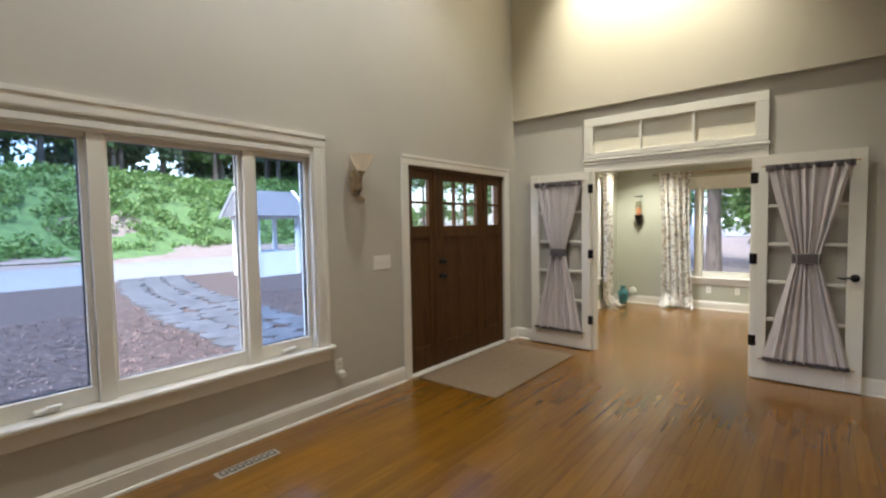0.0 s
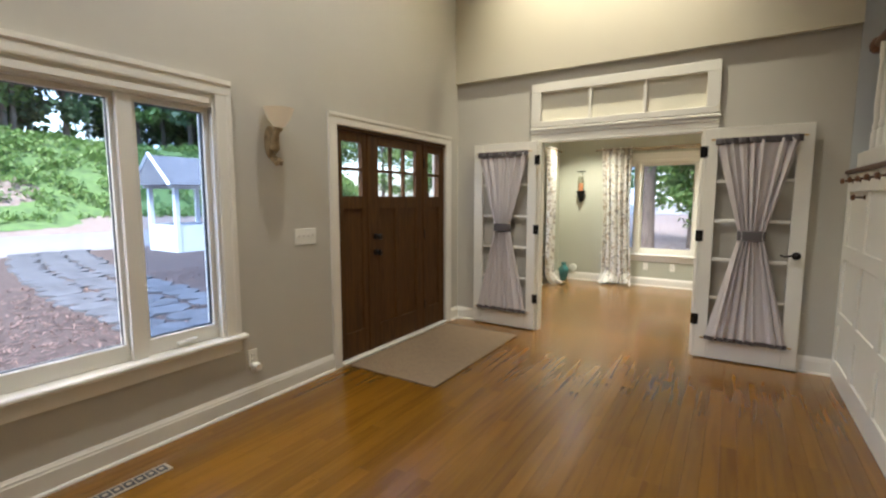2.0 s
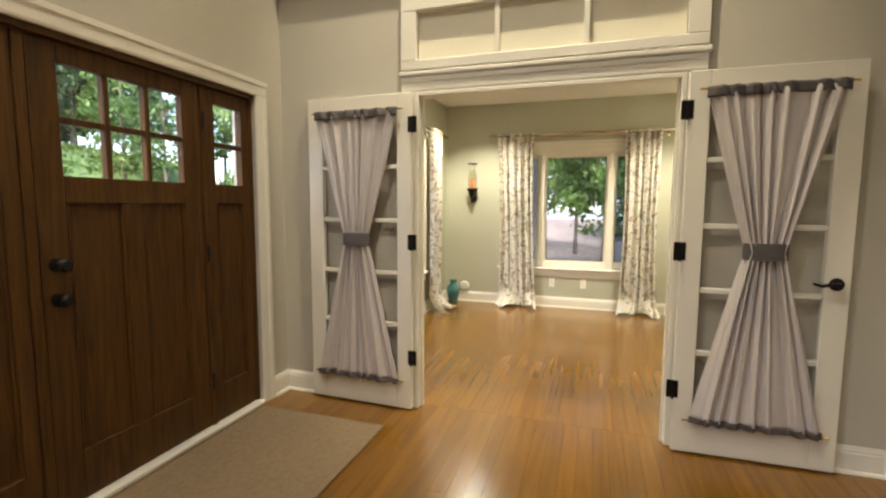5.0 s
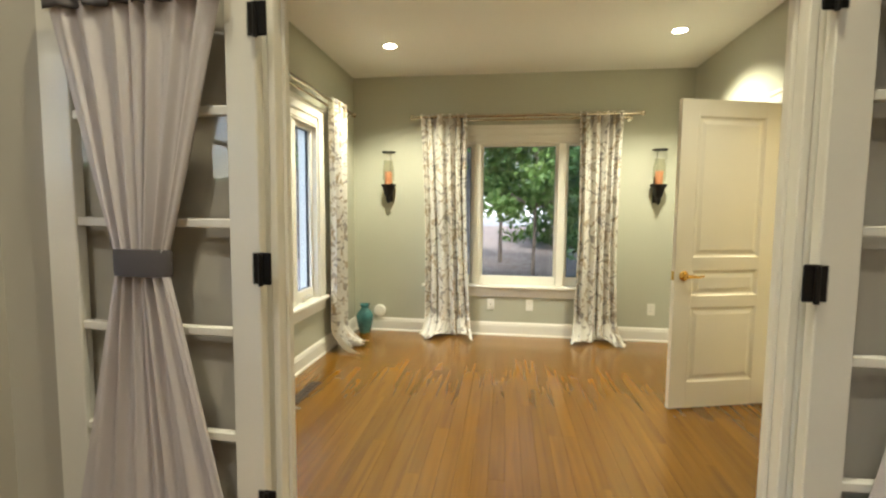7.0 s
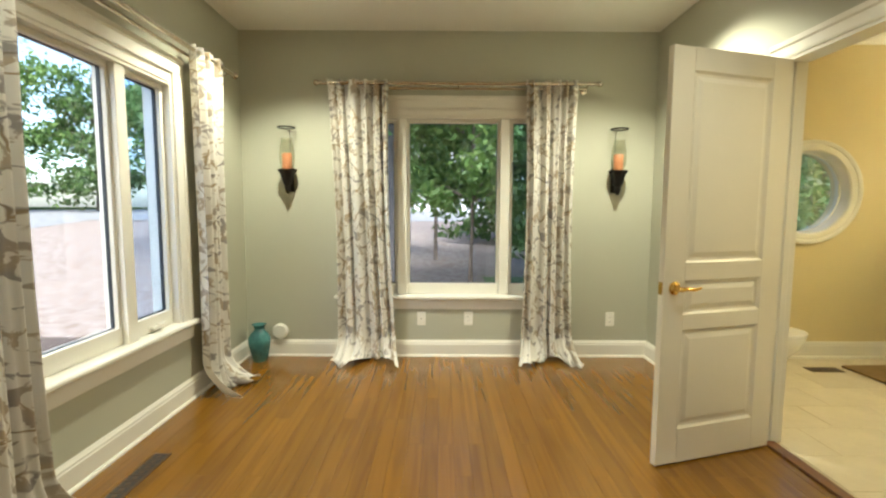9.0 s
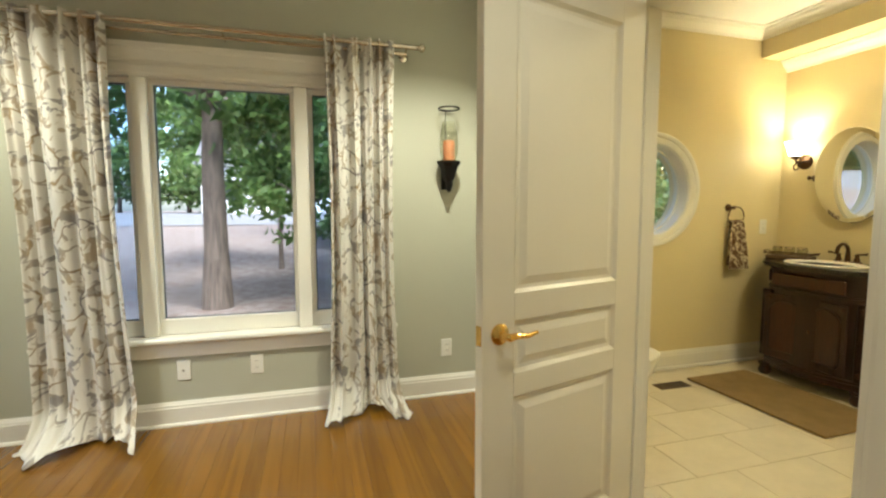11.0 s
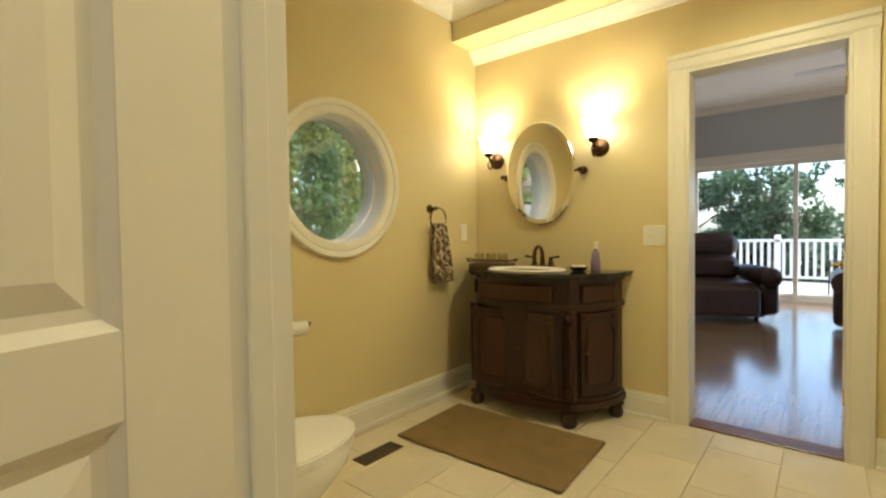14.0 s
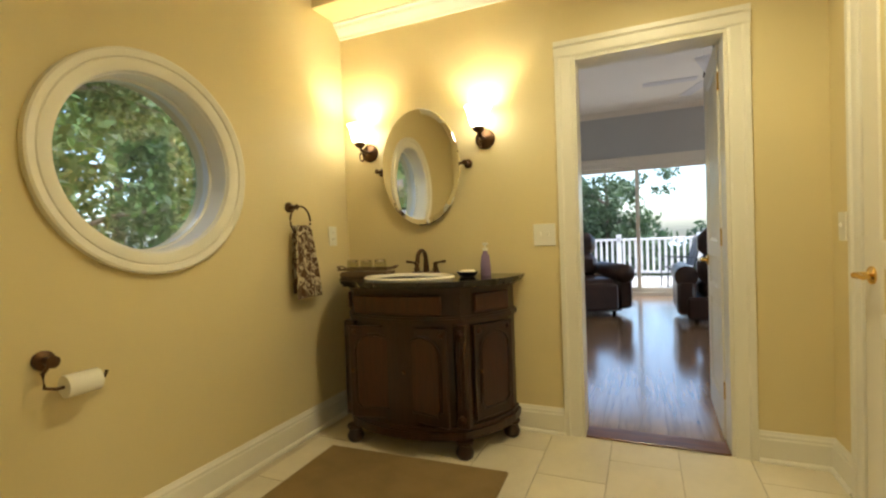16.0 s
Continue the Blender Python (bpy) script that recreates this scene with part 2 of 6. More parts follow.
# even opaque cream for the transom panes
M_GLASS2 = mat("opaque_cream_pane", (0.82, 0.78, 0.63), 0.25, 0.02)
M_BLACK = mat("black_metal", (0.02, 0.018, 0.017), 0.4, 0.1, 6, 0.05, 50, 0.7)
M_BRONZE = mat("oiled_bronze", (0.10, 0.055, 0.03), 0.35, 0.15, 8, 0.05, 50, 0.9)
M_BRASS = mat("polished_brass", (0.80, 0.52, 0.16), 0.16, 0.04, 6, 0.0, 50, 1.0)
M_NICKEL = mat("brushed_nickel", (0.62, 0.55, 0.44), 0.22, 0.05, 6, 0.02, 90, 1.0)
M_SPACER = mat("window_spacer", (0.03, 0.035, 0.04), 0.5)
M_PLATE = mat("plastic_plate", (0.80, 0.78, 0.70), 0.3, 0.01)
# near-black colour standing in for the shade inside slots and vents
M_SLOT = mat("slot_shade", (0.05, 0.045, 0.04), 0.6)
M_MAT = mat("door_mat_weave", (0.29, 0.205, 0.12), 0.95, 0.1, 45, 0.9, 300)
M_BMAT = mat("bath_mat_pile", (0.27, 0.18, 0.075), 0.95, 0.1, 7, 0.9, 380)
M_LINEN = cloth_mat("lilac_linen", (0.78, 0.72, 0.70), (0.70, 0.65, 0.63), 0, 0.25)
M_BAND = cloth_mat("grey_band", (0.115, 0.10, 0.10), (0.085, 0.075, 0.075), 0, 0.0)
M_TOILE = cloth_mat("floral_print", (0.86, 0.83, 0.76), (0.24, 0.21, 0.20), 0.8, 0.3, (0.44, 0.33, 0.19))
M_TOWEL = cloth_mat("damask_towel", (0.10, 0.05, 0.025), (0.74, 0.64, 0.44), 2.6, 0.0)
M_PORC = mat("porcelain", (0.82, 0.80, 0.73), 0.1, 0.01, 2, 0.0)
M_STONE = mat("black_granite", (0.030, 0.026, 0.022), 0.12, 0.3, 60, 0.02, 200)
M_MIRROR, _t, _b = nodes_of("mirror_silver")
_b.inputs["Base Color"].default_value, _b.inputs["Metallic"].default_value, _b.inputs["Roughness"].default_value = (0.92, 0.92, 0.90, 1), 1, 0.01
M_TEAL = mat("teal_glaze", (0.07, 0.22, 0.22), 0.15, 0.25, 9, 0.1, 40)
M_CANDLE = mat("orange_wax", (0.60, 0.24, 0.11), 0.5, 0.1, 20)
M_ALAB = glow_mat("alabaster_shade", (0.62, 0.51, 0.33), 0.06)
M_ANTIQUE = mat("antique_ivory_metal", (0.42, 0.32, 0.18), 0.55, 0.25, 18, 0.5, 60)
M_LAMPW = glow_mat("lit_downlight", (1.0, 0.9, 0.72), 9)
M_SHADE = glow_mat("lit_glass_shade", (1.0, 0.90, 0.68), 4)
M_LEATHER = mat("brown_leather", (0.045, 0.020, 0.014), 0.38, 0.2, 5, 0.3, 70)
M_SOAP = mat("soap_bar", (0.8, 0.76, 0.62), 0.5)
M_JAR = glass_mat("clear_jar", 0.02, (0.92, 0.92, 0.88))
M_WICK = mat("wicker", (0.16, 0.10, 0.05), 0.8, 0.2, 60, 0.6, 200)
M_MULCH = mat("bark_mulch", (0.075, 0.052, 0.045), 0.95, 0.3, 14, 1.0, 60, other=(0.03, 0.021, 0.018))
M_PATH = mat("flagstone", (0.085, 0.09, 0.10), 0.85, 0.2, 3, 0.5, 30, pick=0.15)
M_DRIVE = mat("pale_gravel", (0.21, 0.21, 0.215), 0.95, 0.15, 4, 0.6, 90)
M_BANK = mat("ivy_ground", (0.10, 0.17, 0.05), 0.9, 0.3, 3, 0.9, 14, other=(0.05, 0.09, 0.03))
M_SOIL = mat("leaf_litter", (0.23, 0.195, 0.175), 0.95, 0.3, 6, 0.8, 30, other=(0.15, 0.10, 0.075))
M_GRASS = mat("lawn", (0.10, 0.16, 0.05), 0.95, 0.3, 5, 0.6, 60)
M_BARK = mat("bark", (0.17, 0.135, 0.11), 0.95, 0.3, 6, 1.0, 22, stretch=(3, 3, 0.5))
M_LEAF = leaf_mat("broad_leaf", (0.030, 0.075, 0.018), (0.12, 0.21, 0.05))
M_LEAFL = leaf_mat("pale_leaf", (0.07, 0.15, 0.03), (0.22, 0.33, 0.10))
M_PINE = leaf_mat("pine_needle", (0.035, 0.07, 0.035), (0.10, 0.17, 0.08))
M_WHITE = mat("white_siding", (0.74, 0.75, 0.76), 0.5, 0.05, 2, 0.1, 20)
M_SHINGLE = mat("grey_shingle", (0.16, 0.16, 0.17), 0.9, 0.2, 8, 0.4, 40)
M_DECK = mat("deck_board", (0.45, 0.43, 0.40), 0.7, 0.1, 4)
M_WATER = mat("water", (0.50, 0.56, 0.62), 0.25, 0.05, 0.2, 0.1, 3)


# ---- building helpers ----
def thing(name, place, label, category, group="", kind="", turn=0.0):
    ob = new(name)
    ob.empty_display_size = 0.1
    ob.matrix_basis = pose(*place, 0, 0, turn)
    return tagged(ob, label, category, group, kind)


def finish(bm, smooth=False):
    me = bpy.data.meshes.new("mesh")
    bmesh.ops.recalc_face_normals(bm, faces=bm.faces[:])
    if smooth:
        for f in bm.faces:
            f.smooth = True
    bm.to_mesh(me)
    bm.free()
    return me


def part(name, bm, material, parent=None, label="", smooth=False, m=None):
    me = bm if isinstance(bm, bpy.types.Mesh) else finish(bm, smooth)
    if not me.materials:
        me.materials.append(material)
    ob = new(name, me)
    if parent:
        ob.parent = parent
    if m:
        ob.matrix_basis = m
    if smooth and not isinstance(bm, bpy.types.Mesh):
        me.set_sharp_from_angle(angle=radians(40))
    return tagged(ob, label)


def setting(name, bm, material, label, category, smooth=False):
    return tagged(part(name, bm, material, None, "", smooth), label, category, "", "structure")


def box(x0, y0, z0, x1, y1, z1, bevel=0.0, bm=None):
    bm = bm or bmesh.new()
    vs = bmesh.ops.create_cube(bm, size=1)["verts"]
    sx, sy, sz = x1 - x0, y1 - y0, z1 - z0
    for v in vs:
        v.co = Vector((x0 + (v.co.x + 0.5) * sx, y0 + (v.co.y + 0.5) * sy, z0 + (v.co.z + 0.5) * sz))
    if bevel:
        es = list({e for v in vs for e in v.link_edges})
        bmesh.ops.bevel(bm, geom=es, offset=bevel, segments=1, affect="EDGES", profile=0.5)
    return bm


def lathe(profile, steps=24, bm=None, at=(0, 0, 0), axis="Z"):
    """Turned shape from (radius, height) pairs."""
    bm = bm or bmesh.new()
    rings = []
    for r, h in profile:
        ring = []
        for i in range(steps):
            a = 2 * math.pi * i / steps
            p = Vector((r * math.cos(a), r * math.sin(a), h))
            if axis == "X":
                p = Vector((h, r * math.cos(a), r * math.sin(a)))
            elif axis == "Y":
                p = Vector((r * math.sin(a), h, r * math.cos(a)))
            ring.append(bm.verts.new(p + Vector(at)))
        rings.append(ring)
    for a, b in zip(rings, rings[1:]):
        for i in range(steps):
            bm.faces.new((a[i], a[(i + 1) % steps], b[(i + 1) % steps], b[i]))
    for ring in (rings[0], rings[-1]):
        bm.faces.new(ring)
    return bm


def tube(points, radius, steps=10, bm=None, closed=False):
    """Round bar along a path; radius: a number or a list."""
    bm = bm or bmesh.new()
    pts = [Vector(p) for p in points]
    rs = radius if isinstance(radius, (list, tuple)) else [radius] * len(pts)
    rings, up = [], Vector((0, 0, 1))
    for i, p in enumerate(pts):
        q0 = pts[i - 1] if (i or closed) else p
        q1 = pts[(i + 1) % len(pts)] if (i < len(pts) - 1 or closed) else p
        d = (q1 - q0).normalized()
        u = d.cross(up)
        u = u.normalized() if u.length > 0.05 else d.cross(Vector((1, 0, 0))).normalized()
        v = d.cross(u)
        rings.append([bm.verts.new(p + rs[i] * (math.cos(2 * math.pi * k / steps) * u + math.sin(2 * math.pi * k / steps) * v)) for k in range(steps)])
    for a, b in list(zip(rings, rings[1:])) + ([(rings[-1], rings[0])] if closed else []):
        for i in range(steps):
            bm.faces.new((a[i], a[(i + 1) % steps], b[(i + 1) % steps], b[i]))
    if not closed:
        bm.faces.new(rings[0])
        bm.faces.new(rings[-1])
    return bm


def arc(c, r, a0, a1, n, plane="XZ"):
    out = []
    for i in range(n + 1):
        a = radians(a0 + (a1 - a0) * i / n)
        p, q = r * math.cos(a), r * math.sin(a)
        d = {"XZ": (p, 0, q), "YZ": (0, p, q), "XY": (p, q, 0)}[plane]
        out.append(Vector(c) + Vector(d))
    return out


def prism(outline, z0, z1, bm=None):
    """Upright solid over a closed plan outline."""
    bm = bm or bmesh.new()
    lo = [bm.verts.new((x, y, z0)) for x, y in outline]
    hi = [bm.verts.new((x, y, z1)) for x, y in outline]
    n = len(lo)
    for i in range(n):
        bm.faces.new((lo[i], lo[(i + 1) % n], hi[(i + 1) % n], hi[i]))
    bm.faces.new(lo)
    bm.faces.new(hi)
    return bm


def swap(bm, along):
    """Turns shapes made along x into ones along y (about the corner at 0,0)."""
    if along == "y":
        for v in bm.verts:
            v.co.x, v.co.y = -v.co.y, v.co.x
    return bm


def wall_mesh(axis, p0, p1, u0, u1, z0, z1, holes):
    """A wall from p0 to p1 thick, u0 to u1 long, with rectangular openings (u0, u1, z0, z1)."""
    us = sorted({u0, u1, *[h[0] for h in holes], *[h[1] for h in holes]})
    zs = sorted({z0, z1, *[h[2] for h in holes], *[h[3] for h in holes]})
    us, zs = [u for u in us if u0 <= u <= u1], [z for z in zs if z0 <= z <= z1]
    nu, nz = len(us) - 1, len(zs) - 1
    solid = [[not any(h[0] < (us[i] + us[i + 1]) / 2 < h[1] and h[2] < (zs[j] + zs[j + 1]) / 2 < h[3] for h in holes) for j in range(nz)] for i in range(nu)]
    bm, seen = bmesh.new(), {}

    def vert(i, j, k):
        if (i, j, k) not in seen:
            p = (p0, p1)[k]
            seen[i, j, k] = bm.verts.new((p, us[i], zs[j]) if axis == "x" else (us[i], p, zs[j]))
        return seen[i, j, k]
    for i in range(nu):
        for j in range(nz):
            if not solid[i][j]:
                continue
            for k in (0, 1):
                bm.faces.new((vert(i, j, k), vert(i + 1, j, k), vert(i + 1, j + 1, k), vert(i, j + 1, k)))
            for di, dj, e in ((-1, 0, ((i, j), (i, j + 1))), (1, 0, ((i + 1, j), (i + 1, j + 1))), (0, -1, ((i, j), (i + 1, j))), (0, 1, ((i, j + 1), (i + 1, j + 1)))):
                a, b = i + di, j + dj
                if not (0 <= a < nu and 0 <= b < nz) or not solid[a][b]:
                    bm.faces.new((vert(*e[0], 0), vert(*e[1], 0), vert(*e[1], 1), vert(*e[0], 1)))
    return bm


def moulding(axis, face, u0, u1, profile):
    """A straight moulding: profile of (out from the wall, height) swept along a wall. face: (place, +1 or -1)."""
    p, s = face
    bm = bmesh.new()
    ends = []
    for u in (u0, u1):
        ends.append([bm.verts.new((p + s * o, u, z) if axis == "x" else (u, p + s * o, z)) for o, z in profile])
    n = len(profile)
    for i in range(n):
        bm.faces.new((ends[0][i], ends[0][(i + 1) % n], ends[1][(i + 1) % n], ends[1][i]))
    bm.faces.new(ends[0])
    bm.faces.new(ends[1])
    return bm


BASE = [(-0.004, -0.01), (0.018, -0.01), (0.018, 0.105), (0.014, 0.112), (0.014, 0.122), (0.009, 0.13), (0.004, 0.142), (-0.004, 0.142)]
SHOE = [(0.0181, -0.01), (0.032, -0.01), (0.031, 0.008), (0.026, 0.015), (0.0181, 0.018)]


def baseboard(axis, face, u0, u1):
    ob = setting("baseboard", moulding(axis, face, u0, u1, BASE), M_TRIM, "white painted moulded baseboard along the wall", "baseboard")
    part("shoe_moulding", moulding(axis, face, u0, u1, SHOE), M_TRIM, ob)


def casing(parent, axis, face, u0, u1, ztop, width=0.095, zbot=0.0, name="casing"):
    """Moulded boards round an opening, on one side of a wall."""
    p, s = face
    prof = [(0.0, 0.0), (0.014, 0.0), (0.017, 0.012), (0.017, width * 0.62), (0.024, width * 0.72), (0.024, width), (0.0, width)]

    def board(mapping, a, b):
        bm = bmesh.new()
        ends = [[bm.verts.new(mapping(o, w, e)) for o, w in prof] for e in (a, b)]
        n = len(prof)
        for i in range(n):
            bm.faces.new((ends[0][i], ends[0][(i + 1) % n], ends[1][(i + 1) % n], ends[1][i]))
        bm.faces.new(ends[0])
        bm.faces.new(ends[1])
        return bm

    def at(out, u, z):
        return (p + s * out, u, z) if axis == "x" else (u, p + s * out, z)
    part(name, board(lambda o, w, e: at(o, u0 - w, e), zbot, ztop), M_TRIM, parent)
    part(name, board(lambda o, w, e: at(o, u1 + w, e), zbot, ztop), M_TRIM, parent)
    part(name, board(lambda o, w, e: at(o + 0.002, e, ztop + w), u0 - width - 0.004, u1 + width + 0.004), M_TRIM, parent)


def leaf_cloud(blobs, count, size, seed, flat=0.5):
    """Many small folded leaves scattered in soft clumps (centre, radius)."""
    rng = np.random.default_rng(seed)
    blobs = np.array(blobs, float)
    w = blobs[:, 3] ** 2
    idx = rng.choice(len(blobs), count, p=w / w.sum())
    d = rng.normal(size=(count, 3))
    d /= np.linalg.norm(d, axis=1)[:, None]
    r = blobs[idx, 3] * rng.random(count) ** 0.45
    c = blobs[idx, :3] + d * r[:, None] * np.array([1, 1, 0.75])
    u = rng.normal(size=(count, 3))
    u /= np.linalg.norm(u, axis=1)[:, None]
    v = rng.normal(size=(count, 3)) * np.array([1, 1, flat])
    v -= (v * u).sum(1)[:, None] * u
    v /= np.linalg.norm(v, axis=1)[:, None] + 1e-6
    s = size * (0.6 + 0.8 * rng.random(count))[:, None]
    q = np.stack([c - u * s, c + v * s * 0.5, c + u * s, c - v * s * 0.5], 1).reshape(-1, 3)
    me = bpy.data.meshes.new("leaves")
    me.from_pydata(q.tolist(), [], np.arange(4 * count).reshape(-1, 4).tolist())
    return me

# ---- the large structure ----
XE, YN, ZC = 3.45, 3.52, 2.72          # study: east wall, north wall, ceiling
BX0, BX1, BY0, BZ = 3.54, 6.07, 0.98, 2.72   # bathroom
FOY_S, FOY_Z = -8.0, 5.0


def slab_object(name, x0, y0, z0, x1, y1, z1, material, label, category):
    return setting(name, box(x0, y0, z0, x1, y1, z1), material, label, category)


WIN_A = (-4.98, -2.88, 0.50, 2.12)     # openings in the west wall
WIN_B = (0.685, 2.645, 0.50, 2.12)
ENTRY = (-1.935, -0.225, 0.0, 2.06)
WIN_N = (0.79, 2.75, 0.50, 2.12)

wall_west = setting("wall_west", wall_mesh("x", -0.18, 0.0, FOY_S, 0.115, -0.02, FOY_Z, [WIN_A, ENTRY]), M_FOYER, "sage grey painted plaster wall of the tall foyer", "wall")
setting("wall_west_study", wall_mesh("x", -0.18, 0.0, 0.115, YN + 0.2, -0.02, 2.9, [WIN_B]), M_SAGE, "sage grey painted plaster wall of the study, tinted greener for its light", "wall")
setting("wall_french", wall_mesh("y", 0.05, 0.12, 0.0, 3.56, -0.02, 2.77, [(1.02, 2.565, -0.02, 2.07), (1.02, 2.565, 2.24, 2.58)]), M_FOYER, "sage grey wall with a wide double-door opening and transom", "wall")
setting("wall_upper", box(0.0, 0.0, 2.77, 3.56, 0.12, FOY_Z), M_UPPER, "cream upper wall above a shallow ledge", "wall")
setting("wall_north", wall_mesh("y", YN, YN + 0.2, 0.0, XE, -0.02, 2.9, [WIN_N]), M_SAGE, "sage grey painted plaster wall of the study, tinted greener for its light", "wall")
setting("wall_study_east", wall_mesh("x", XE, 3.495, 0.12, YN, -0.02, 2.9, [(1.235, 2.07, -0.02, 2.05)]), M_SAGE, "sage grey painted wall with the bathroom doorway, tinted greener for its light", "wall")
setting("wall_bath_west", wall_mesh("x", 3.495, BX0, 0.12, YN, -0.02, 2.9, [(1.235, 2.07, -0.02, 2.05)]), M_BATH, "butter yellow painted bathroom wall", "wall")
setting("wall_bath_east", wall_mesh("x", BX1, 6.14, BY0, YN, -0.02, 2.9, [(1.36, 2.065, -0.02, 2.02)]), M_BATH, "butter yellow painted bathroom wall with a doorway", "wall")
setting("wall_bath_south", box(BX0, BY0 - 0.12, -0.02, 6.14, BY0, 2.9), M_BATH, "butter yellow painted bathroom wall", "wall")
setting("wall_foyer_south", box(-0.18, FOY_S - 0.12, -0.02, 4.9, FOY_S, FOY_Z), M_FOYER, "sage grey painted foyer wall", "wall")
setting("wall_foyer_east", box(3.56, FOY_S, -0.02, 3.68, -2.4, FOY_Z), M_FOYER, "sage grey painted foyer wall", "wall")
setting("wall_stair", box(4.9, FOY_S, -0.02, 5.0, 0.17, FOY_Z), M_LIVING, "pale grey wall of the stairwell", "wall")
setting("wall_stair_end", box(3.562, 0.05, -0.02, 4.9, 0.12, FOY_Z), M_LIVING, "pale grey wall of the stairwell", "wall")
slab_object("ceiling_foyer", -0.18, FOY_S - 0.12, FOY_Z, 5.0, 0.17, FOY_Z + 0.1, M_CEIL, "white painted high foyer ceiling", "ceiling")
slab_object("ceiling_study", 0, 0.12, ZC, XE, YN, ZC + 0.1, M_CEIL, "off-white painted study ceiling", "ceiling")
slab_object("ceiling_bath", BX0, BY0, BZ, BX1, YN, BZ + 0.1, M_CEIL, "off-white painted bathroom ceiling", "ceiling")
slab_object("roof_deck", -0.5, 0.12, 2.9, 6.14, YN + 0.5, 3.0, M_SHINGLE, "grey roof over the study and bathroom", "roof")

# bathroom north wall, with its round window hole
RW = (4.772, 1.426, 0.348)
bm = wall_mesh("y", YN, YN + 0.2, XE, 6.14, -0.02, 2.9, [(RW[0] - 0.5, RW[0] + 0.5, RW[1] - 0.5, RW[1] + 0.5)])
N = 64
rings = {}
for k, y in enumerate((YN, YN + 0.2)):
    for j in (0, 1):
        row = []
        for i in range(N):
            a = 2 * math.pi * i / N
            c, s = math.cos(a), math.sin(a)
            r = RW[2] if j == 0 else 0.5 / max(abs(c), abs(s))
            row.append(bm.verts.new((RW[0] + r * c, y, RW[1] + r * s)))
        rings[k, j] = row
for i in range(N):
    n2 = (i + 1) % N
    for k in (0, 1):
        bm.faces.new((rings[k, 0][i], rings[k, 0][n2], rings[k, 1][n2], rings[k, 1][i]))
    bm.faces.new((rings[0, 0][i], rings[0, 0][n2], rings[1, 0][n2], rings[1, 0][i]))
setting("wall_bath_north", bm, M_BATH, "butter yellow painted bathroom wall with a round window", "wall")

# soffit and crown mouldings in the bathroom
setting("soffit", box(5.79, BY0, 2.49, BX1, YN, BZ), M_BATH, "butter yellow boxed beam along the bathroom wall", "beam")
CROWN = [(0, 0), (0.012, 0), (0.018, 0.016), (0.030, 0.030), (0.052, 0.052), (0.062, 0.072), (0.075, 0.078), (0.075, 0.09), (0, 0.09)]
for axis, face, u0, u1, z in (("y", (YN, -1), BX0, 5.79, BZ - 0.09), ("x", (5.79, -1), BY0, YN, BZ - 0.09), ("x", (BX1, -1), BY0, YN, 2.40), ("x", (BX0, 1), BY0, YN, BZ - 0.09)):
    setting("trim", moulding(axis, face, u0, u1, [(o, h + z) for o, h in CROWN]), M_TRIM, "white painted crown moulding", "crown moulding")

# baseboards
for axis, face, u0, u1 in (("x", (0, 1), FOY_S, -2.03), ("x", (0, 1), -0.125, 0.05), ("x", (0, 1), 0.12, YN), ("y", (0.05, -1), 0.02, 0.92), ("y", (0.05, -1), 2.66, 3.56),
                           ("y", (YN, -1), 0.02, XE), ("x", (XE, -1), 2.165, YN), ("x", (XE, -1), 0.12, 1.14), ("y", (0.12, 1), 0.0, 0.92), ("y", (0.12, 1), 2.66, XE),
                           ("y", (YN, -1), BX0, BX1), ("x", (BX1, -1), 2.155, YN), ("x", (BX1, -1), BY0, 1.27), ("y", (BY0, 1), 5.837, BX1), ("y", (BY0, 1), BX0, 4.943)):
    baseboard(axis, face, u0, u1)


